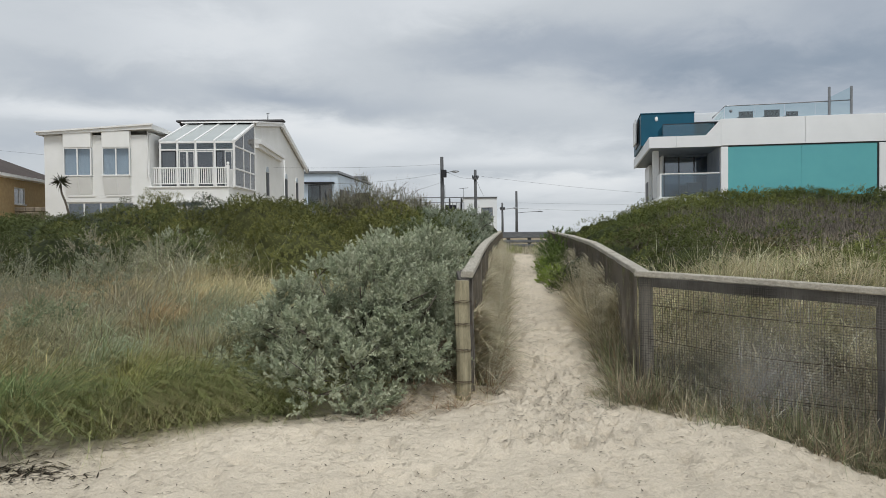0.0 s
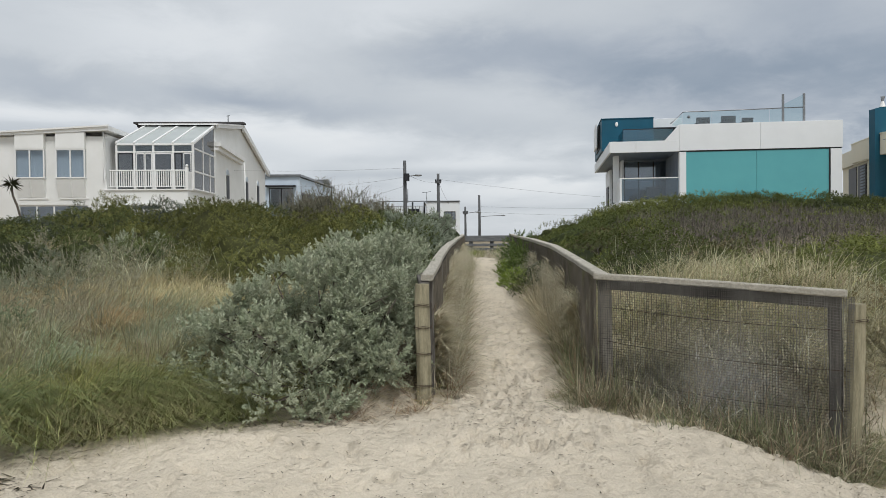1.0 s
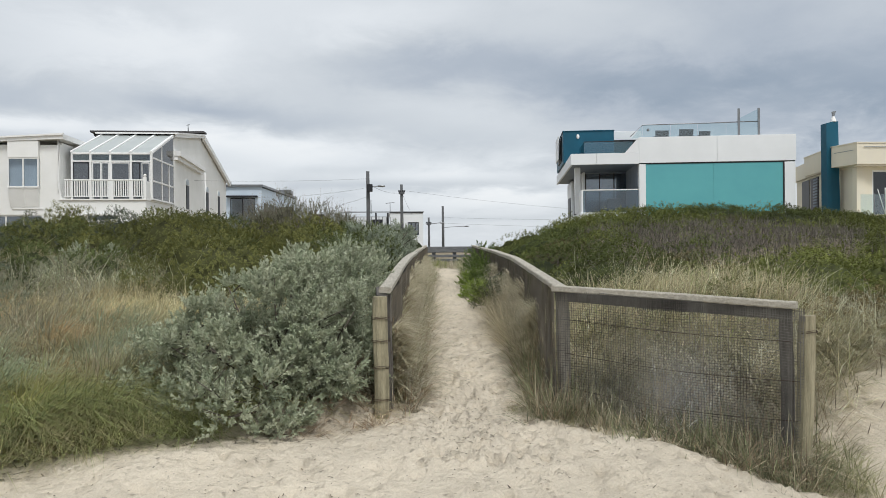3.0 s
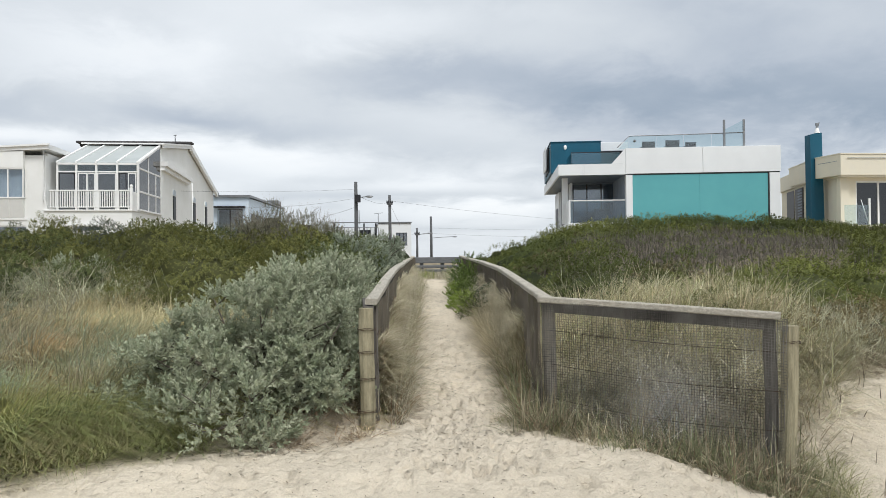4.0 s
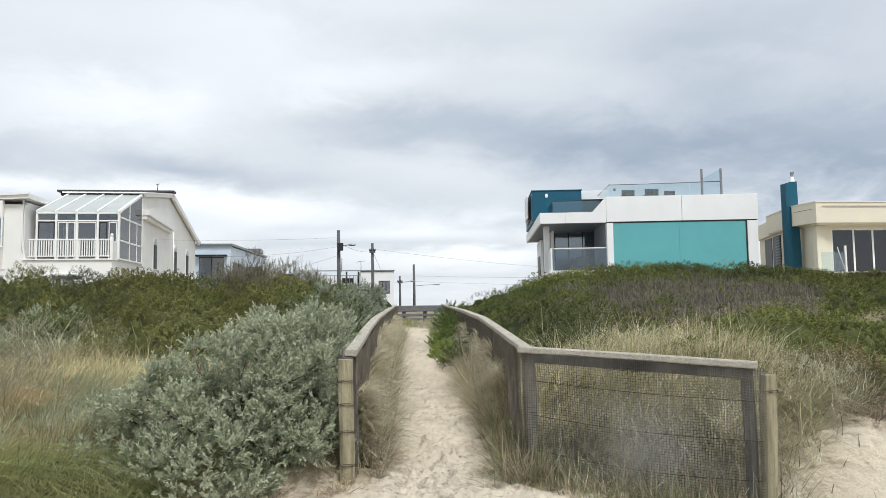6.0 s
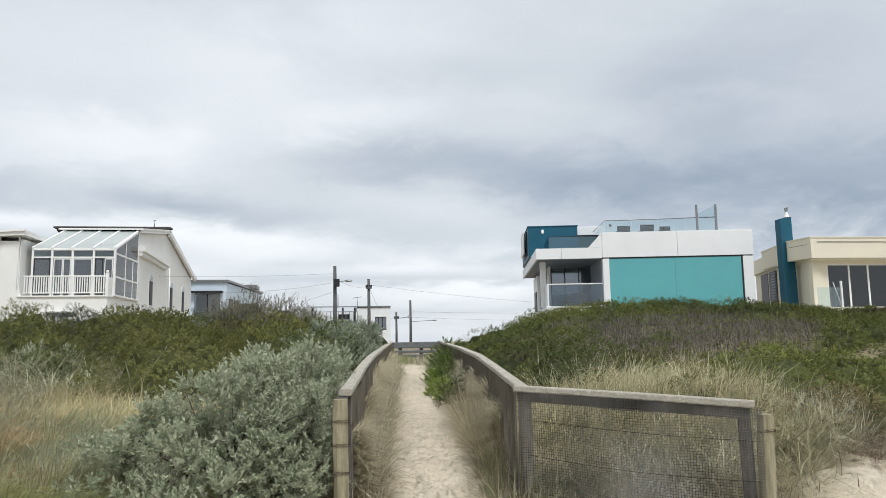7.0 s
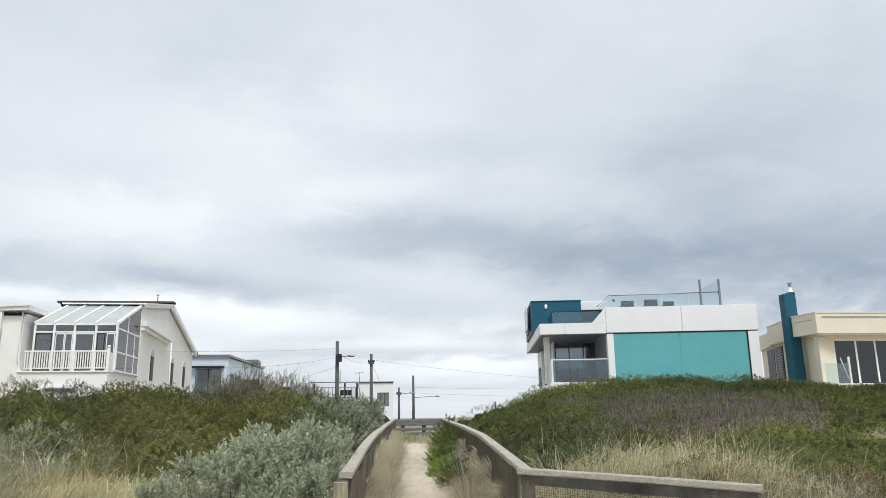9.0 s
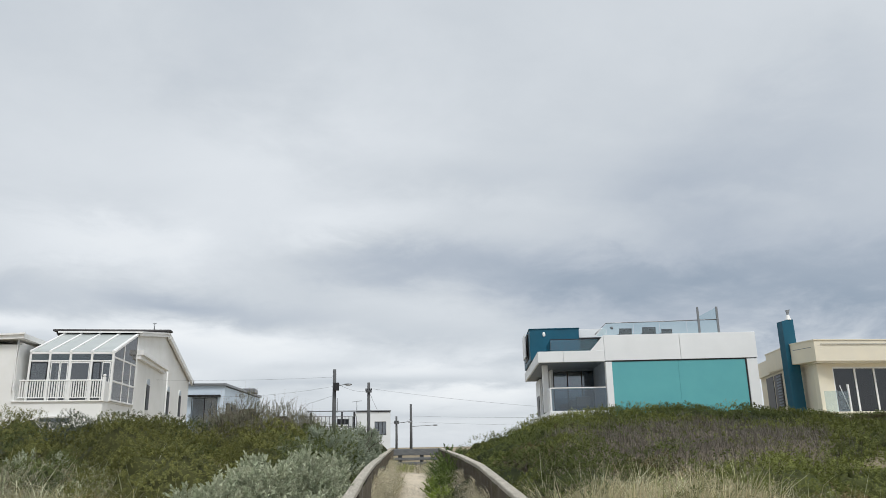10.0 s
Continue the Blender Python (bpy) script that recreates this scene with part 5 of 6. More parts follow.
def dome_points(cx, cy, rx, ry, h, n, shell=0.3, z0=None, low=0.0):
    """Places on and just under a dome that stands on the ground, and the way out at each."""
    d = unit(RS.normal(0, 1, (n, 3)))
    d[:, 2] = np.abs(d[:, 2]) * (1 - low) + low * d[:, 2]
    k = 1 - shell * RS.rand(n) ** 1.5
    lump = 1 + 0.16 * np.sin(d[:, 0] * 5 + cx * 3) * np.cos(d[:, 1] * 6 + cy * 2) + 0.08 * np.sin(d[:, 2] * 9 + cx)
    k = k * lump
    x, y = cx + d[:, 0] * rx * k, cy + d[:, 1] * ry * k
    base = ground_level(x, y) if z0 is None else z0
    z = base + d[:, 2] * h * k
    out = unit(d / np.array([rx, ry, h]))
    return np.stack([x, y, z], -1), out


def grass_field(name, label, places, length, width, colours, lean=0.35, droop=0.35, toward=None, tuft=0, tuft_r=0.06, seed=0, tip=None, wild=1.0):
    """Grass at the given plan places; tuft > 0: that many blades round each place."""
    x, y = places
    if tuft:
        x, y = np.repeat(x, tuft), np.repeat(y, tuft)
        colours = np.repeat(colours, tuft, 0)
        length = np.repeat(length, tuft) if not np.isscalar(length) else length
        r, a = tuft_r * np.sqrt(RS.rand(len(x))), RS.uniform(0, 2 * np.pi, len(x))
        x, y, az = x + r * np.cos(a), y + r * np.sin(a), a + RS.normal(0, 1.0, len(x))
    else:
        az = 2.2 * np.pi * vnoise(x + 60, y, 0.55) + RS.normal(0, 0.8, len(x))
    n = len(x)
    if toward is not None:
        pull, strength = toward
        vx, vy = np.cos(az) + strength * math.cos(pull), np.sin(az) + strength * math.sin(pull)
        az = np.arctan2(vy, vx)
    root = np.stack([x, y, surface(x, y) - 0.02], -1)
    ln = length * RS.uniform(0.55 / wild, 1.15, n)
    colours = colours * RS.uniform(0.5, 1.4, (n, 1))
    return blade_data(root, az, np.clip(np.abs(RS.normal(lean, 0.27 * wild, n)), 0, 1.5), ln, width * RS.uniform(0.7, 1.3, n), colours, np.clip(RS.normal(droop, 0.28 * wild, n), -0.25, 1.2), None if tip is None else colours * 0.4 + 0.6 * np.array(tip))


def blend(mask, a, b):
    m = np.clip(mask, 0, 1)[:, None]
    return np.array(a) * (1 - m) + np.array(b) * m


GREEN, OLIVE = (0.31, 0.345, 0.15), (0.37, 0.37, 0.22)
STRAW, TAN, BUFF, RUSSET = (0.61, 0.54, 0.335), (0.43, 0.38, 0.27), (0.50, 0.46, 0.35), (0.33, 0.23, 0.15)
SILVER = (0.475, 0.495, 0.365)


def gauss(x, y, cx, cy, rx, ry):
    return np.exp(-(((x - cx) / rx) ** 2 + ((y - cy) / ry) ** 2))


def left_grass():
    """The grassy bank on the left of the path."""
    n = 180000
    x, y = RS.uniform(-10.5, 0.1, n), 4.2 + 9.6 * RS.rand(n) ** 1.35
    u = x - left_rail(y)
    q = y - left_edge(x)
    keep = (q > 0.0 + 0.25 * RS.rand(n)) & (u < -0.05) & (np.abs(x) < y * 0.72 + 1.2)
    keep &= ~((x > -2.1) & (y < 8.2) & (RS.rand(n) < 0.75) & (gauss(x, y, -0.9, 6.9, 1.1, 1.0) > 0.35))
    patchy = vnoise(x, y, 0.8) + 0.6 * vnoise(x + 20, y, 0.3)
    keep &= RS.rand(n) < 0.75 + 0.35 * patchy
    x, y, patchy = x[keep], y[keep], patchy[keep]
    q = y - left_edge(x)
    gold = gauss(x, y, -2.75, 9.7, 1.4, 0.95) * 1.4 + gauss(x, y, -5.6, 10.6, 0.9, 0.7) * 0.7 + 0.15 * patchy
    brown = gauss(x, y, -5.2, 9.4, 2.0, 1.7) * 1.1 + 0.25 * patchy + gauss(x, y, -3.6, 8.2, 0.6, 0.8) * 0.6
    lush = (1 - step(q, 0.35, 1.5)) * (0.55 + 0.45 * step(-x, 1.2, 2.6)) + 0.25 * patchy
    col = blend(0.5 + 0.5 * patchy, (0.35, 0.365, 0.215), (0.43, 0.405, 0.275))
    col = blend(step(q, 1.2, 3.0) * 0.45 + 0.2 * patchy, col, (0.56, 0.51, 0.36))
    col = np.where((brown > 0.45)[:, None], blend(np.clip(brown, 0, 0.75), col, (0.47, 0.42, 0.32)), col)
    col = blend(np.clip(gold, 0, 1), col, STRAW)
    col = blend(np.clip(lush, 0, 0.95), col, GREEN)
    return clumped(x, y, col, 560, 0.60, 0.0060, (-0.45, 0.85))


def clumped(x, y, col, clumps, length, width, wind):
    """Grass that grows in mounds: blades stand in the middle of each and fall outwards at its rim."""
    pick = RS.choice(len(x), clumps, replace=False)
    cx, cy = x[pick], y[pick]
    near = np.concatenate([np.argmin((xx[:, None] - cx) ** 2 + (yy[:, None] - cy) ** 2, 1) for xx, yy in zip(np.array_split(x, 60), np.array_split(y, 60))])
    size = RS.uniform(0.20, 0.42, clumps)[near]
    dx, dy = x - cx[near], y - cy[near]
    r = np.hypot(dx, dy) / size
    keep = (r < 1.0) | (RS.rand(len(x)) < 0.18)
    x, y, col, near, dx, dy, r = x[keep], y[keep], col[keep], near[keep], dx[keep], dy[keep], np.clip(r[keep], 0, 1.3)
    n = len(x)
    vx = dx / (np.hypot(dx, dy) + 1e-6) * (0.3 + 0.9 * r) + wind[1] * math.cos(wind[0]) + RS.normal(0, 0.34, n)
    vy = dy / (np.hypot(dx, dy) + 1e-6) * (0.3 + 0.9 * r) + wind[1] * math.sin(wind[0]) + RS.normal(0, 0.34, n)
    tall = RS.uniform(0.7, 1.25, clumps)[near]
    tone = RS.uniform(0.7, 1.35, clumps)[near] * RS.uniform(0.75, 1.25, n)
    warm = RS.normal(0, 0.10, clumps)[near]
    col = col * tone[:, None] * (1 + np.outer(warm, (1.0, 0.0, -0.6)))
    root = np.stack([x, y, surface(x, y) - 0.02 + 0.10 * np.clip(1 - r * r, 0, 1)], -1)
    ln = length * tall * (1.0 - 0.30 * np.clip(r, 0, 1)) * RS.uniform(0.6, 1.15, n)
    lean = np.clip(0.26 + 0.62 * r + RS.normal(0, 0.18, n), 0, 1.4)
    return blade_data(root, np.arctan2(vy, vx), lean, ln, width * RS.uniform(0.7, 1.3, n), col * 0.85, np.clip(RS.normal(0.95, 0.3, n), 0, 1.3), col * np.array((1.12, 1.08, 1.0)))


def left_tufts():
    n = 300
    x, y = RS.uniform(-9, -0.4, n), 6.2 + 6.5 * RS.rand(n)
    keep = (y - left_edge(x) > 0.8) & (np.abs(x) < y * 0.7 + 1) & ~((x > -2.0) & (y < 8.3))
    x, y = x[keep], y[keep]
    p = RS.rand(len(x))
    col = np.where((p < 0.25)[:, None], BUFF, np.where((p < 0.6)[:, None], (0.34, 0.29, 0.20), (0.30, 0.31, 0.18)))
    col = blend(gauss(x, y, -2.75, 9.6, 1.4, 1.1) * 1.2, col, STRAW)
    return grass_field("", "", (x, y), 0.62, 0.006, col, 0.32, 0.4, toward=(0.5, 0.4), tuft=42, tuft_r=0.11)


def edge_tufts():
    """Heavy tufts that hang over the sand along the foot of the bank."""
    n = 240
    x = np.concatenate([RS.uniform(-6.5, -1.1, 160), RS.uniform(-2.5, -0.95, 80)])
    y = left_edge(x) + RS.uniform(0.08, 0.75, n)
    p = RS.rand(n) + 0.3 * vnoise(x, y, 0.8)
    col = np.where((p < 0.45)[:, None], (0.33, 0.37, 0.155), np.where((p < 0.8)[:, None], (0.43, 0.43, 0.21), (0.50, 0.44, 0.26)))
    return grass_field("", "", (x, y), 0.50, 0.0043, col, 0.50, 1.1, toward=(-math.pi / 2, 0.40), tuft=95, tuft_r=0.10)


def pale_tussocks():
    n = 46
    x, y = RS.uniform(-5.2, -1.0, n), RS.uniform(10.9, 12.3, n)
    col = np.where((RS.rand(n) < 0.6)[:, None], (0.56, 0.56, 0.40), (0.38, 0.42, 0.26))
    return grass_field("", "", (x, y), 0.85, 0.013, col, 0.38, 0.7, tuft=46, tuft_r=0.12)


def path_grass():
    """Wiry grass along both fences of the path."""
    out = []
    n = 900
    y = 6.65 + 13.5 * RS.rand(n) ** 1.6
    x = left_rail(y) + RS.uniform(0.06, 0.15, n)
    p = RS.rand(n)
    col = np.where((p < 0.5)[:, None], (0.60, 0.55, 0.42), np.where((p < 0.70)[:, None], (0.32, 0.29, 0.19), OLIVE))
    out.append(grass_field("", "", (x, y), np.where(y < 7.0, 0.42, 0.60) * RS.uniform(0.6, 1.15, n), 0.0058, col, 0.62, 0.6, tuft=10, tuft_r=0.09, wild=1.9))
    n = 760
    y = 6.45 + 13.5 * RS.rand(n) ** 1.6
    x = left_rail(y) + RS.uniform(-0.02, 0.26, n)
    p = RS.rand(n)
    col = np.where((p < 0.4)[:, None], (0.60, 0.55, 0.43), np.where((p < 0.7)[:, None], (0.30, 0.29, 0.19), RUSSET))
    out.append(grass_field("", "", (x, y), 0.36, 0.0052, col, 0.8, 0.5, tuft=11, tuft_r=0.12, wild=2.0))
    n = 260
    y = 7.3 + 4.6 * RS.rand(n)
    x = right_rail(y) - RS.uniform(-0.05, 0.22, n) * step(y, 7.0, 8.4)
    col = np.where((RS.rand(n) < 0.7)[:, None], (0.60, 0.53, 0.37), np.where((RS.rand(n) < 0.5)[:, None], (0.36, 0.33, 0.22), (0.47, 0.40, 0.27)))
    out.append(grass_field("", "", (x, y), 0.58 * RS.uniform(0.6, 1.15, n), 0.0058, col, 0.36, 0.75, toward=(math.pi + 0.3, 0.15), tuft=28, tuft_r=0.11, wild=1.7))
    # strands that have grown through the netting and hang over the path
    for line, way, y0, y1, n in ((left_rail, 1, 6.5, 20, 18000), (right_rail, -1, 7.5, 13.5, 4500)):
        y = y0 + (y1 - y0) * RS.rand(n) ** 1.5
        x = line(y) + way * RS.uniform(0.03, 0.09, n)
        g, top = surface(x, y), rail_level(y) - 0.12
        z = g + (top - g) * RS.rand(n) ** 0.8 * (0.75 + 0.25 * vnoise(x, y, 0.8))
        p = RS.rand(n) + 0.3 * vnoise(x, y + z, 0.6)
        col = np.where((p < 0.5)[:, None], (0.68, 0.62, 0.47), np.where((p < 0.80)[:, None], (0.45, 0.43, 0.27), (0.34, 0.27, 0.19)))
        az = (0 if way > 0 else math.pi) + RS.normal(0, 0.9, n)
        out.append(blade_data(np.stack([x, y, z], -1), az, np.abs(RS.normal(0.75, 0.4, n)), RS.uniform(0.09, 0.25, n), RS.uniform(0.004, 0.008, n), col * RS.uniform(0.7, 1.25, (n, 1)), RS.uniform(0.6, 1.3, n)))
    n = 84
    y = 6.3 + 1.5 * RS.rand(n)
    x = right_rail(y) - RS.uniform(-0.02, 0.22, n)
    col = np.where((RS.rand(n) < 0.55)[:, None], (0.26, 0.28, 0.15), np.where((RS.rand(n) < 0.5)[:, None], RUSSET, TAN))
    out.append(grass_field("", "", (x, y), 0.40, 0.0056, col, 0.5, 0.5, toward=(math.pi, 0.25), tuft=26, tuft_r=0.09, wild=1.8))
    n = 200
    y = 12 + 11 * RS.rand(n)
    x = right_rail(y) - RS.uniform(0.0, 0.35, n)
    col = np.where((RS.rand(n) < 0.5)[:, None], (0.19, 0.26, 0.08), BUFF)
    out.append(grass_field("", "", (x, y), 0.5, 0.007, col, 0.3, 0.5, toward=(math.pi, 0.4), tuft=26, tuft_r=0.1))
    n = 160
    y = 19 + 9 * RS.rand(n)
    x = 0.945 + SLOPE * (y - 6.3) + RS.uniform(-1.0, 1.0, n)
    keep = (y > 23.5) | (np.abs(x - 0.945 - SLOPE * (y - 6.3)) > 0.42)
    col = np.where((RS.rand(n) < 0.6)[:, None], (0.27, 0.30, 0.11), BUFF)
    out.append(grass_field("", "", (x[keep], y[keep]), 0.33, 0.009, col[keep], 0.3, 0.4, tuft=24, tuft_r=0.12))
    return out


def panel_grass():
    """Wiry grass and dead stems against the netted panel, on both its sides."""
    out = []
    for k0, off0, rk, ro, n, tall in ((0.02, -0.12, 0.05, 0.12, 40, 0.46), (0.14, -0.02, 0.05, 0.12, 36, 0.46), (0.26, -0.26, 0.06, 0.12, 20, 0.30), (0.40, -0.05, 0.07, 0.10, 26, 0.34),
                                      (0.50, -0.36, 0.06, 0.10, 13, 0.24), (0.62, -0.05, 0.05, 0.12, 22, 0.36), (0.66, -0.16, 0.06, 0.12, 44, 0.42), (0.78, -0.14, 0.06, 0.14, 64, 0.52), (0.90, -0.15, 0.06, 0.16, 70, 0.54), (1.0, -0.1, 0.05, 0.2, 34, 0.38)):
        k, off = RS.normal(k0, rk, n), RS.normal(off0, ro, n)
        x, y = 1.66 + 1.60 * k + 0.58 * off, 6.3 - 1.1 * k + 0.81 * off
        p = RS.rand(n)
        col = np.where((p < 0.45)[:, None], (0.23, 0.25, 0.14), np.where((p < 0.82)[:, None], (0.52, 0.46, 0.33), (0.28, 0.215, 0.145)))
        out.append(grass_field("", "", (x, y), 0.82 * tall * RS.uniform(0.7, 1.3, n), 0.0062, col, 0.85, 0.5, tuft=26, tuft_r=0.09, wild=2.0))
    # matted dry grass that has fallen against the back of the netting
    n = 2300
    k = RS.uniform(-0.12, 1.06, n)
    off = RS.uniform(0.12, 1.9, n)
    x, y = 1.85 + 1.6 * k + 0.58 * off, 6.3 - 1.1 * k + 0.81 * off
    bleached = np.exp(-((k - 0.40) / 0.22) ** 2 - ((off - 0.35) / 0.35) ** 2)
    open_sand = step(k, 0.72, 0.85) * (1 - step(off, 0.5, 1.0))
    keep = RS.rand(n) < 0.95 - 0.45 * bleached - 0.85 * open_sand - 0.5 * step(vnoise(x, y, 0.35), 0.1, 0.5)
    x, y, bleached = x[keep], y[keep], bleached[keep]
    p = RS.rand(len(x)) + 0.3 * vnoise(x, y, 0.5)
    col = np.where((p < 0.42)[:, None], (0.52, 0.47, 0.31), np.where((p < 0.70)[:, None], (0.33, 0.325, 0.185), (0.72, 0.65, 0.49)))
    col = blend(1.2 * bleached, col, (0.70, 0.685, 0.66))
    out.append(grass_field("", "", (x, y), 0.46 * (1 - 0.4 * bleached), 0.0058, col, 0.75, 0.85, toward=(-0.5, 0.7), tuft=20, tuft_r=0.12, wild=1.6))
    # dead stems round the foot of the left post
    n = 26
    x, y = RS.uniform(-0.75, 0.2, n), RS.uniform(5.95, 6.5, n)
    col = np.where((RS.rand(n) < 0.5)[:, None], (0.40, 0.29, 0.20), (0.55, 0.47, 0.34))
    out.append(grass_field("", "", (x, y), 0.3, 0.0045, col, 0.8, 0.7, tuft=26, tuft_r=0.05))
    # thin strays in the sand before the panel
    n = 60
    x = RS.uniform(1.3, 3.5, n)
    y = right_edge(x) - RS.uniform(0.1, 0.6, n)
    col = np.where((RS.rand(n) < 0.5)[:, None], (0.35, 0.33, 0.18), TAN)
    out.append(grass_field("", "", (x, y), 0.22, 0.004, col, 0.6, 0.6, tuft=10, tuft_r=0.06))
    # a green tuft at the foot of the end post
    n = 13
    x, y = 3.44 + RS.normal(0, 0.09, n), 5.08 + RS.normal(0, 0.10, n)
    out.append(grass_field("", "", (x, y), 0.33, 0.0048, np.tile((0.33, 0.33, 0.18), (n, 1)), 0.55, 0.55, tuft=34, tuft_r=0.05))
    # dry roots and tussocks on the open bank
    n = 1700
    x = RS.uniform(3.35, 7.5, n)
    y = right_edge(x) + 0.30 + 1.6 * RS.rand(n) ** 0.7
    keep = step(vnoise(x, y, 0.6), -0.25, 0.25) > RS.rand(n)
    col = np.where((RS.rand(n) < 0.6)[:, None], (0.27, 0.205, 0.145), (0.40, 0.335, 0.25))
    out.append(grass_field("", "", (x[keep], y[keep]), 0.24, 0.0058, col[keep], 1.25, 0.6, toward=(math.pi * 1.4, 0.5), tuft=24, tuft_r=0.15, wild=1.2))
    # dead sticks standing in the open sand
    n = 120
    x, y = RS.uniform(3.4, 5.6, n), RS.uniform(4.5, 6.0, n)
    root = np.stack([x, y, surface(x, y) - 0.01], -1)
    out.append(blade_data(root, RS.uniform(0, 6.28, n), np.abs(RS.normal(0.3, 0.4, n)), RS.uniform(0.05, 0.17, n), np.full(n, 0.008), blend(RS.rand(n), (0.13, 0.10, 0.08), (0.30, 0.27, 0.21)), RS.normal(0, 0.1, n)))
    return out


def right_grass():
    """The band of pale tussocks behind the right fence."""
    out = []
    n = 6200
    x, y = RS.uniform(1.7, 9.0, n), RS.uniform(5.6, 11.5, n)
    q = (y - right_edge(x)) * 0.85
    u = x - right_rail(y)
    keep = (u > 0.15) & (q > 1.15 + 0.3 * step(x, 3.2, 4.5)) & (q < 2.7 + 0.6 * vnoise(x, y, 1.0)) & (x < y * 0.95 + 1.2)
    keep &= RS.rand(n) > 0.90 * step(x, 3.9, 5.0)
    keep &= RS.rand(n) < 0.85 + 0.5 * vnoise(x, y, 0.45)
    x, y, q = x[keep], y[keep], q[keep]
    p = RS.rand(len(x)) + 0.30 * vnoise(x, y, 0.9)
    col = np.where((p < 0.55)[:, None], (0.72, 0.64, 0.43), np.where((p < 0.70)[:, None], (0.46, 0.43, 0.25), np.where((p < 0.86)[:, None], (0.30, 0.33, 0.14), (0.60, 0.50, 0.35))))
    out.append(grass_field("", "", (x, y), 0.50 * RS.uniform(0.75, 1.35, len(x)), 0.0062, col, 0.34, 0.75, toward=(0.2, 0.55), tuft=34, tuft_r=0.075, wild=1.2))
    n = 60
    x, y = RS.normal(4.65, 0.26, n), RS.normal(6.7, 0.25, n)
    out.append(grass_field("", "", (x, y), 0.52, 0.0055, np.tile((0.54, 0.53, 0.38), (n, 1)), 0.45, 0.6, tuft=36, tuft_r=0.09, wild=1.3))
    return out


def build_grass():
    tagged(joined("dune_grass", [left_grass(), left_tufts(), edge_tufts(), pale_tussocks()], GRASS), "long dry and green dune grass on a sandy bank", "grass", kind="stuff")
    tagged(joined("path_side_grass", path_grass(), GRASS), "wiry buff grass leaning over a sandy path", "grass", kind="stuff")
    tagged(joined("fence_grass", panel_grass() , GRASS), "sparse wiry grass and dead stems at a netted fence", "grass", kind="stuff")
    tagged(joined("tussock_grass", right_grass(), GRASS), "pale straw tussocks on the dune behind a fence", "grass", kind="stuff")


def dead_patch(x, y):
    """How far the scrub has died back: a strip up the slope."""
    across, along = (x * 0.90 - y * 0.456) / (y * 0.095 + 1.3), x * 0.407 + y * 0.914
    return 1.25 * np.exp(-(across ** 2) - ((along - 14.6) / 4.8) ** 2) + 0.30 * vnoise(x, y, 0.9) + 0.18 * vnoise(x, y + 9, 0.35)


def left_top(x, y):
    """The height to which the scrub on the left reaches, by its bearing."""
    k = 20.5 / y
    top = np.interp(x * k, [-13, -12.3, -11.4, -10.6, -9.8, -9.2, -8.5, -7.9, -7.0, -6.3, -5.6, -4.6, -3.7, -2.7, -0.7, 0.25, 1.0],
                    [2.1, 2.12, 2.18, 2.05, 2.15, 2.34, 2.54, 2.68, 2.65, 2.55, 2.70, 2.66, 2.55, 2.6, 2.38, 2.15, 1.97])
    return 1.5 + (top - 1.5) / k


def right_top(x, y):
    k = 20.0 / y
    top = np.interp(x * k, [3.2, 4.2, 5.1, 6.5, 7.8, 8.9, 10.5, 12.3, 13.5, 15.0, 17], [1.65, 2.0, 2.33, 2.48, 2.72, 2.83, 2.70, 2.70, 2.5, 2.3, 2.0])
    return 1.5 + (top - 1.5) / k


def core_data(cx, cy, cz, rx, ry, rz, tint, low=0.0):
    """A lumpy closed dome for the dense twiggy heart of a bush; the shade between inner leaves is put into its tint."""
    nu, nv = 14, 7
    th = np.linspace(0, 2 * np.pi, nu, endpoint=False)
    ph = np.linspace(low, np.pi / 2, nv)
    T, P = np.meshgrid(th, ph)
    lump = 1 + 0.10 * np.sin(T * 3 + cx * 5) * np.cos(P * 4 + cy) + RS.normal(0, 0.05, T.shape)
    v = np.stack([cx + rx * lump * np.cos(P) * np.cos(T), cy + ry * lump * np.cos(P) * np.sin(T), cz + rz * lump * np.sin(P)], -1).reshape(-1, 3)
    i = np.arange((nv - 1) * nu)
    nxt = (i // nu) * nu + (i % nu + 1) % nu
    tris = np.concatenate([np.stack([i, nxt, nxt + nu], -1), np.stack([i, nxt + nu, i + nu], -1)])
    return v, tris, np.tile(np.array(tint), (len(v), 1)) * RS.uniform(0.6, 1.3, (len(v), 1))


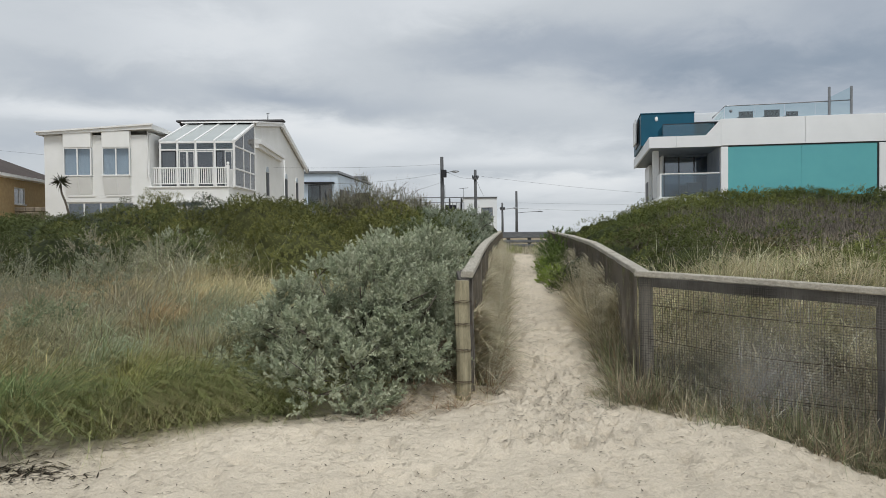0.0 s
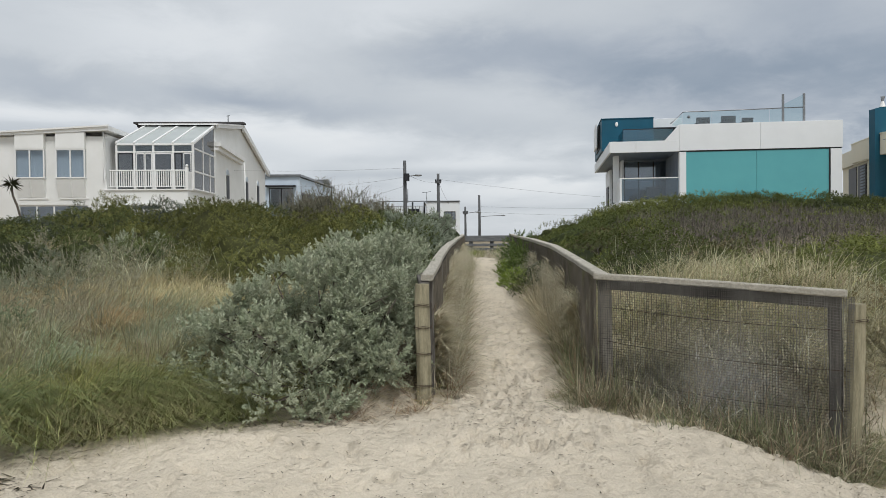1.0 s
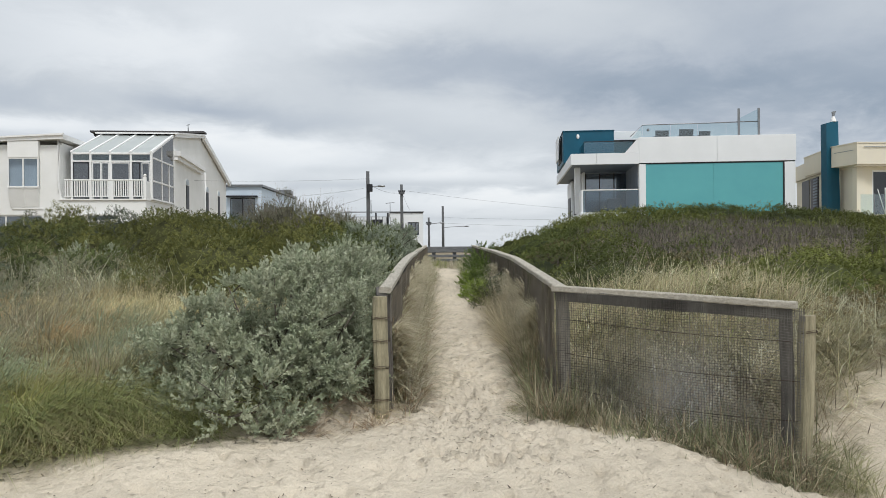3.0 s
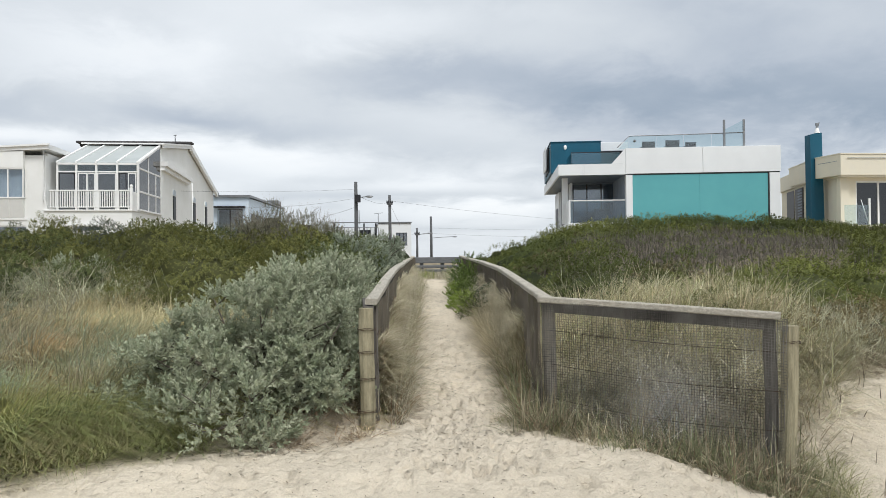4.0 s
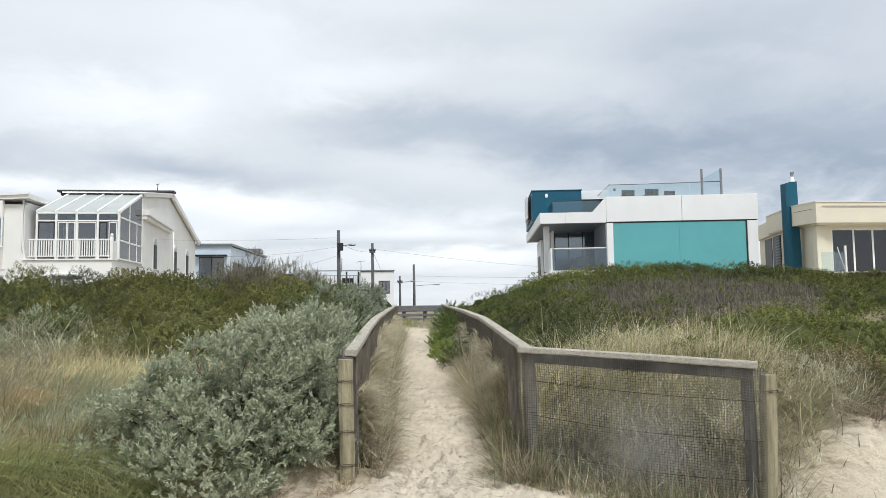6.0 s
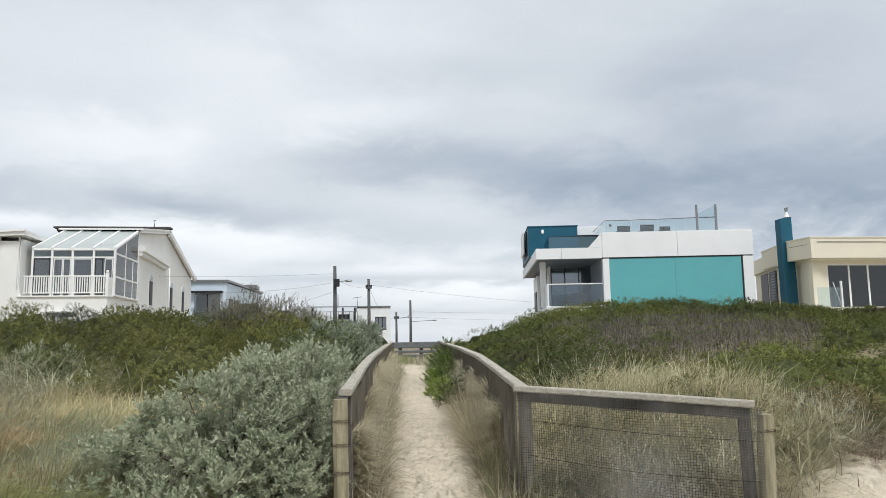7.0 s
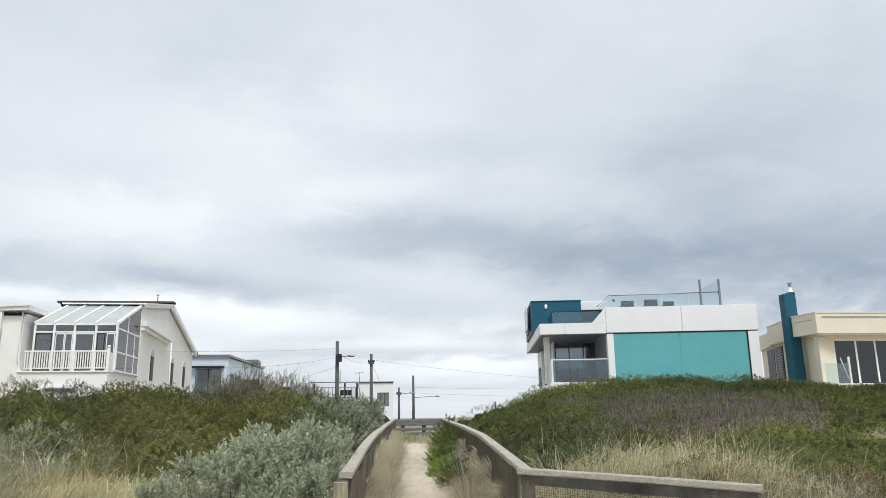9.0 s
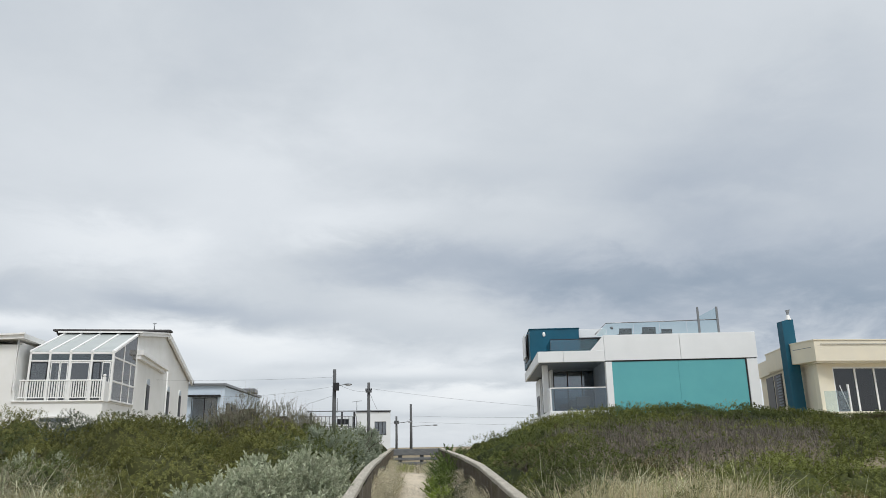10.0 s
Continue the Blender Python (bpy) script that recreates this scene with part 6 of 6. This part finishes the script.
def leafy_dome(cx, cy, r, h, tint, per=190, count=6, bare=None, flat=True):
    """A rounded shrub: leaves stand on short twigs all over it, fewer towards the ground and on its lee side."""
    leaf = 0.025 + 0.0010 * cy
    n = int(per * (r / 0.6) ** 1.7 * (0.045 / leaf) ** 2)
    p, out = dome_points(cx, cy, r, r * 0.9, h, n, 0.22)
    keep = (out[:, 1] < 0.30) | (RS.rand(n) < 0.4)
    if bare is not None:
        keep &= ~(bare(p[:, 0], p[:, 1]) > 0.62) | (RS.rand(n) < 0.10)
    p, out = p[keep], out[keep]
    n = len(p)
    if n < 5:
        return []
    bump = vnoise(p[:, 0] * 2 + p[:, 2] * 3, p[:, 1] * 2 - p[:, 2] * 2, 0.45)
    p = p + out * (0.07 * bump)[:, None]
    head = unit(out + np.array([0, 0, 0.12]) + RS.normal(0, 0.22, out.shape))
    # light and shade put into the leaf tint: pale tops and lumps, dark skirts
    top_light = np.clip((p[:, 2] - ground_level(p[:, 0], p[:, 1])) / max(h, 0.1), 0, 1)
    c = blend(top_light * RS.uniform(0.2, 0.8, n) + 0.35 * bump, np.array(tint) * 0.75, np.array(tint) * np.array((1.22, 1.17, 1.0))) * RS.uniform(0.88, 1.12, (n, 1))
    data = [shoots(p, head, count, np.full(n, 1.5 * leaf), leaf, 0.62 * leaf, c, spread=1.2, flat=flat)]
    # the core's tint is darkened to stand for shade in the gaps
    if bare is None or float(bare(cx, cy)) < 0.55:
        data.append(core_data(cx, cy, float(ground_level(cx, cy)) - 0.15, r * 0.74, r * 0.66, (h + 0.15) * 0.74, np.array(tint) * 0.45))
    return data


def left_scrub():
    pieces = []

    def tint_at(cx, cy):
        b = cx * 20.5 / cy
        k = 0.7 * float(vnoise(cx, cy, 2.6)) + 0.35 * RS.normal()
        olive = math.exp(-((b + 3.4) / 1.9) ** 2) * (0.9 if cy < 19.0 else 0.3)
        slate = math.exp(-((b + 6.3) / 0.7) ** 2) * (1.0 if cy > 14.5 else 0.3)
        tint = np.array((0.185, 0.195, 0.066)) if k > 0.35 - 0.8 * olive else np.array((0.115, 0.140, 0.055))
        if (k < -0.55 or slate > 0.5) and cy > 14.5:
            tint = np.array((0.115, 0.135, 0.100))
        return tint * RS.uniform(0.80, 1.22)

    # broad bushes along the crest
    x = -13.4
    while x < 0.9:
        r = RS.uniform(0.7, 1.35)
        x += r * 0.62
        cx, cy = x, 20.2 + RS.uniform(-0.8, 0.9)
        x += r * 0.62
        if -3.3 < cx < -1.0:
            continue
        h = float(left_top(cx, cy)) - float(ground_level(cx, cy)) - RS.uniform(0.02, 0.16)
        pieces += leafy_dome(cx, cy, r, max(h, 0.25), tint_at(cx, cy), per=470)
    # and down the slope, each standing clear of its neighbours
    placed = []
    for _ in range(1500):
        cx, cy = RS.uniform(-13.5, 1.2), 11.0 + 8.6 * RS.rand()
        r = RS.uniform(0.5, 1.45) if len(placed) < 40 else RS.uniform(0.4, 0.75)
        if cx + r * 0.6 > left_rail(cy) - 0.3 or cy - left_edge(cx) < 4.9 + 0.9 * float(vnoise(cx, cy, 1.5)) or abs(cx) > cy * 0.62 + 0.8:
            continue
        if any(math.hypot(cx - px, cy - py) < 0.78 * (r + pr) for px, py, pr in placed):
            continue
        placed.append((cx, cy, r))
        room = float(left_top(cx, cy)) - float(ground_level(cx, cy)) - 0.06
        pieces += leafy_dome(cx, cy, r, min(0.36 + 0.45 * r * RS.uniform(0.8, 1.25), max(room, 0.25)), tint_at(cx, cy), per=500)
    ob = joined("coastal_scrub", pieces, LEAVES)
    tagged(ob, "dense olive and dark green coastal scrub on the dune crest", "shrubs", kind="stuff")


def right_scrub():
    pieces = []
    placed = []
    for _ in range(1500):
        cx, cy = RS.uniform(2.0, 17.0), 8.0 + 12.5 * RS.rand()
        r = RS.uniform(0.45, 1.1)
        q = (cy - right_edge(cx)) * 0.85
        if cx < right_rail(cy) + 0.4 or q < 2.6 - 1.2 * float(step(cx, 3.7, 4.8)) or cx > cy * 0.84 + 0.9:
            continue
        if any(math.hypot(cx - px, cy - py) < 0.60 * (r + pr) for px, py, pr in placed):
            continue
        placed.append((cx, cy, r))
        k = float(vnoise(cx + 77, cy, 2.4)) + 0.3 * RS.normal()
        tint = np.array((0.175, 0.200, 0.062)) if k > 0.1 else np.array((0.125, 0.155, 0.052))
        if k < -0.6:
            tint = np.array((0.150, 0.135, 0.075))
        tint = tint * (1 - 0.25 * float(step(cx, 7.0, 10.0)))
        room = float(right_top(cx, cy)) - float(ground_level(cx, cy)) - 0.10
        pieces += leafy_dome(cx, cy, r, min(0.22 + 0.28 * r * RS.uniform(0.8, 1.3), max(room, 0.15)), tint * RS.uniform(0.78, 1.15), per=330, bare=dead_patch)
    for _ in range(75):
        cx, cy = RS.uniform(3.7, 8.5), RS.uniform(6.4, 10.5)
        q = (cy - right_edge(cx)) * 0.85
        if q < 1.5 + 0.4 * float(vnoise(cx, cy, 0.8)) or q > 4.2 or cx > cy * 0.86 + 0.9:
            continue
        tint = np.array((0.17, 0.195, 0.07)) if RS.rand() < 0.7 else np.array((0.24, 0.20, 0.11))
        pieces += leafy_dome(cx, cy, RS.uniform(0.3, 0.6), RS.uniform(0.2, 0.4), tint * RS.uniform(0.8, 1.2))
    for cx in np.arange(3.6, 16.5, 0.62):
        cx = cx + RS.uniform(-0.2, 0.2)
        cy = 20.3 - 0.16 * max(cx - 8, 0) + RS.uniform(-0.4, 0.5)
        h = float(right_top(cx, cy)) - float(ground_level(cx, cy)) - 0.06 - 0.1 * RS.rand()
        pieces += leafy_dome(cx, cy, RS.uniform(0.5, 0.85), max(h, 0.2), np.array((0.145, 0.170, 0.055)) * RS.uniform(0.8, 1.15))
    ob = joined("low_scrub", pieces, LEAVES)
    tagged(ob, "low bright green coastal scrub covering the dune", "shrubs", kind="stuff")
    # grey leafless twigs where the scrub has died back
    n = 85000
    x, y = RS.uniform(2.6, 12.5, n), RS.uniform(8.6, 19.0, n)
    keep = dead_patch(x, y) + RS.normal(0, 0.18, n) > 0.60
    x, y = x[keep], y[keep]
    n = len(x)
    root = np.stack([x, y, ground_level(x, y) + RS.uniform(0.0, 0.22, n)], -1)
    col = blend(RS.rand(n), (0.075, 0.064, 0.052), (0.25, 0.225, 0.19))
    tw = blade_data(root, RS.uniform(0, 6.28, n), RS.uniform(0.2, 1.8, n), RS.uniform(0.10, 0.25, n), RS.uniform(0.004, 0.010, n), col, RS.normal(0.1, 0.6, n))
    tagged(joined("dry_twigs", [tw], GRASS), "grey leafless twigs of died-back scrub", "twigs", kind="stuff")


def limbs_of(parent, root, tips, radius, seed):
    """Bare limbs from a root to several tips, each with a few side twigs."""
    rs = random.Random(seed)
    r = Vector(root)
    for tip in tips:
        bm = bmesh.new()
        t = Vector(tip)
        mid = r.lerp(t, 0.5) + Vector((rs.uniform(-0.1, 0.1), rs.uniform(-0.1, 0.1), -0.06))
        tube_bm([r, r.lerp(mid, 0.5), mid, t], radius, 5, bm, radius * 0.25)
        for _ in range(3):
            s = mid.lerp(t, rs.random())
            tube_bm([s, s + Vector((rs.uniform(-0.25, 0.25), rs.uniform(-0.25, 0.25), rs.uniform(0.05, 0.25)))], radius * 0.35, 4, bm, radius * 0.12)
        part("branch", bm, BARK, parent)


def silver_bush(label, blobs, density, leaf=0.047, width=0.0145, count=25, shoot_len=0.125, root=None, tint=SILVER, limbs=True):
    bush = thing("saltbush", label, "bush", (0, 0, 0), group="silver bushes")
    pieces, tips = [], []
    for cx, cy, cz, rx, ry, rz in blobs:
        area = 4 * math.pi * ((rx * ry) ** 1.6 + (rx * rz) ** 1.6 + (ry * rz) ** 1.6) ** (1 / 1.6) / 3
        n = int(density * area)
        size = np.array([rx, ry, rz])
        heads = unit(RS.normal(0, 1, (max(5, int(area / 0.085)), 3)))
        middle = np.array([cx, cy, cz]) + heads * size * RS.uniform(0.66, 1.02, (len(heads), 1))
        which = RS.randint(0, len(heads), n)
        d = unit(RS.normal(0, 0.8, (n, 3)) + 0.85 * heads[which] + np.array([0, 0, 0.45]))
        reach = RS.uniform(0.09, 0.19, len(heads))[which] * (1 - 0.35 * RS.rand(n) ** 1.6)
        p = middle[which] + d * reach[:, None]
        inner = RS.rand(n) < 0.08
        p[inner] = np.array([cx, cy, cz]) + unit(RS.normal(0, 1, (inner.sum(), 3))) * size * RS.uniform(0.4, 0.8, (inner.sum(), 1))
        keep = p[:, 2] > ground_level(p[:, 0], p[:, 1]) + 0.05
        keep &= p[:, 0] < left_rail(np.maximum(p[:, 1], 6.3)) - 0.06
        p, d = p[keep], d[keep]
        head = unit(d + np.array([0, 0, 0.55]) + RS.normal(0, 0.25, p.shape))
        age = RS.rand(len(p))
        c = blend(age, tint, np.array(tint) * np.array((0.72, 0.78, 0.72)))
        pieces.append(shoots(p, head, count, shoot_len * RS.uniform(0.7, 1.3, len(p)), leaf, width, c, spread=0.85))
        tips += [tuple(p[i]) for i in RS.choice(len(p), 5)]
    joined("foliage", pieces, LEAVES, bush)
    if limbs:
        c = np.array(blobs)[:, :2].mean(0) if root is None else np.array(root)
        limbs_of(bush, (c[0], c[1], float(ground_level(c[0], c[1])) - 0.05), tips, 0.022, 3)
    return bush


def build_bushes():
    silver_bush("large silver-grey saltbush spreading beside a fence post", [
        (-1.15, 6.45, 0.46, 0.80, 0.70, 0.46), (-0.62, 7.05, 0.74, 0.70, 0.72, 0.58), (-0.42, 7.75, 0.92, 0.60, 0.7, 0.48), (-1.52, 6.55, 0.40, 0.50, 0.55, 0.38),
        (-0.35, 6.60, 0.56, 0.44, 0.42, 0.48), (-0.90, 5.88, 0.26, 0.46, 0.34, 0.26), (-0.50, 6.55, 0.50, 0.40, 0.34, 0.34),
        (-0.15, 6.75, 0.45, 0.26, 0.4, 0.45), (-0.08, 8.55, 0.98, 0.42, 0.75, 0.38)], 250, root=(-0.7, 6.9))
    silver_bush("silver-grey saltbush close behind a netted fence", [(-0.1, 10.2, 1.05, 0.5, 0.9, 0.34), (-0.7, 9.8, 0.95, 0.5, 0.6, 0.35)], 170, leaf=0.055, width=0.017, count=14)
    silver_bush("grey-green saltbush beside the path fence", [(0.25, 13.5, 1.28, 0.6, 1.2, 0.40), (0.60, 16.5, 1.45, 0.6, 1.4, 0.45), (-0.2, 15.0, 1.38, 0.6, 0.8, 0.4)], 170, leaf=0.06, width=0.02, count=12, tint=(0.36, 0.39, 0.30))
    silver_bush("small silver-grey bush among dark scrub", [(-4.55, 12.9, 1.15, 0.42, 0.4, 0.33), (-4.95, 13.1, 1.1, 0.3, 0.3, 0.25)], 170, leaf=0.055, width=0.018, count=12)
    silver_bush("small silver-grey bush in dry grass", [(-5.6, 11.6, 0.95, 0.4, 0.4, 0.38), (-6.1, 12.2, 1.0, 0.3, 0.3, 0.3)], 150, leaf=0.055, width=0.018, count=12, tint=(0.33, 0.36, 0.27), limbs=False)
    silver_bush("low grey bush in dune grass", [(-4.2, 8.6, 0.75, 0.42, 0.4, 0.33)], 150, leaf=0.05, width=0.015, count=12, tint=(0.34, 0.35, 0.25), limbs=False)
    silver_bush("low grey-green bush in dune grass", [(-3.9, 6.9, 0.55, 0.4, 0.4, 0.3)], 150, leaf=0.05, width=0.014, count=12, tint=(0.30, 0.33, 0.21), limbs=False)
    for cx, cy, r in ((-4.75, 9.9, 0.40), (-5.3, 8.9, 0.36), (-6.3, 9.6, 0.42), (-3.6, 9.3, 0.30), (-5.0, 7.5, 0.36)):
        g = float(ground_level(cx, cy))
        silver_bush("wispy grey-brown bush in dune grass", [(cx, cy, g + 0.42, r, r * 0.9, 0.36)], 170, leaf=0.04, width=0.010, count=14, shoot_len=0.18,
                    tint=(0.40, 0.37, 0.28) if cx > -5.2 else (0.34, 0.34, 0.25), limbs=False)
    # a taller twiggy bush on the crest
    b = thing("twiggy_bush", "tall twiggy grey-green bush with spiky shoots on the crest", "bush", (0, 0, 0))
    pieces, stems = [], []
    for cx, cy, r, h in ((-2.45, 23.0, 1.0, 1.32), (-1.55, 23.3, 0.95, 1.15), (-3.05, 22.6, 0.8, 1.08), (-0.8, 23.0, 0.7, 0.85)):
        p, out = dome_points(cx, cy, r, r, h, 900, 0.45)
        pieces.append(shoots(p, unit(out + np.array([0, 0, 0.9])), 10, np.full(900, 0.14), 0.05, 0.02, np.tile((0.24, 0.235, 0.165), (900, 1)) * RS.uniform(0.7, 1.2, (900, 1))))
        # dark core: its colour stands for the shade inside the bush
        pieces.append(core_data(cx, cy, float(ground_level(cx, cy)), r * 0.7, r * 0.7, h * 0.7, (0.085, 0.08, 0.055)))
        q, out = dome_points(cx, cy, r, r, h, 150, 0.1)
        up = unit(out * 0.35 + np.array([0, 0, 1.0]))
        pieces.append(shoots(q, up, 9, RS.uniform(0.25, 0.5, 150), 0.035, 0.016, np.tile((0.32, 0.27, 0.24), (150, 1))))
        stems += [tuple(q[i] + up[i] * 0.3) for i in range(0, 150, 12)]
    joined("foliage", pieces, LEAVES, b)
    limbs_of(b, (-2.3, 23.0, float(ground_level(-2.3, 23.0)) - 0.05), stems, 0.02, 8)
    # green bushes at the far end of the path
    g = thing("green_bush", "bright green bush beside the far end of the path", "bush", (0, 0, 0))
    pieces = []
    for cx, cy, r, h, tint in ((2.32, 14.4, 0.30, 0.80, (0.14, 0.19, 0.055)), (2.55, 16.4, 0.36, 0.85, (0.12, 0.17, 0.05)), (2.85, 19.0, 0.4, 0.85, (0.11, 0.15, 0.055)), (2.05, 12.2, 0.28, 0.30, (0.24, 0.32, 0.06)), (2.1, 13.6, 0.30, 0.26, (0.24, 0.32, 0.06)), (2.3, 15.6, 0.34, 0.35, (0.20, 0.27, 0.06))):
        p, out = dome_points(cx, cy, r, r * 1.6, h, 300, 0.5)
        pieces.append(shoots(p, unit(out + np.array([0, 0, 0.5])), 10, np.full(300, 0.1), 0.05, 0.022, np.tile(tint, (300, 1)) * RS.uniform(0.75, 1.25, (300, 1))))
    joined("foliage", pieces, LEAVES, g)


def sand_litter():
    """Dry grass ends, twigs and weed lying on the sand."""
    n = 8600
    t = RS.rand(n)
    # the small dark bits along the path also stand for shade in footprints
    y = np.where(t < 0.62, 5.4 + 13 * RS.rand(n) ** 1.1, RS.uniform(3.1, 6.2, n))
    x = np.where(t < 0.62, 0.945 + SLOPE * (y - 6.3) + np.clip(RS.normal(0, 0.30, n), -0.5, 0.5), RS.uniform(-3.6, 4.2, n))
    drift = (t > 0.96)
    x, y = np.where(drift, -2.75 + RS.normal(0, 0.22, n), x), np.where(drift, 4.65 + RS.normal(0, 0.10, n), y)
    foot = (t > 0.86) & ~drift
    fx = RS.uniform(-3.8, 0.1, n)
    x, y = np.where(foot, fx, x), np.where(foot, left_edge(fx) + 0.15 - 0.5 * RS.rand(n) ** 1.6, y)
    root = np.stack([x, y, surface(x, y) + RS.uniform(0.002, 0.010, n)], -1)
    ln = np.where(foot, RS.uniform(0.03, 0.11, n), np.where(drift, RS.uniform(0.04, 0.13, n), 0.012 + 0.06 * RS.rand(n) ** 3))
    wd = np.where(drift, 0.012, RS.uniform(0.004, 0.011, n))
    col = blend(RS.rand(n) ** 1.5, (0.07, 0.058, 0.042), (0.30, 0.24, 0.17))
    col[drift] *= 0.35
    data = blade_data(root, RS.uniform(0, 6.28, n), np.full(n, 1.45), ln, wd, col, RS.uniform(-0.1, 0.1, n))
    tagged(joined("beach_litter", [data], GRASS), "scraps of dry grass and dark weed on sand", "litter", kind="stuff")


sand_litter()
build_grass()
left_scrub()
right_scrub()
build_bushes()
palm()
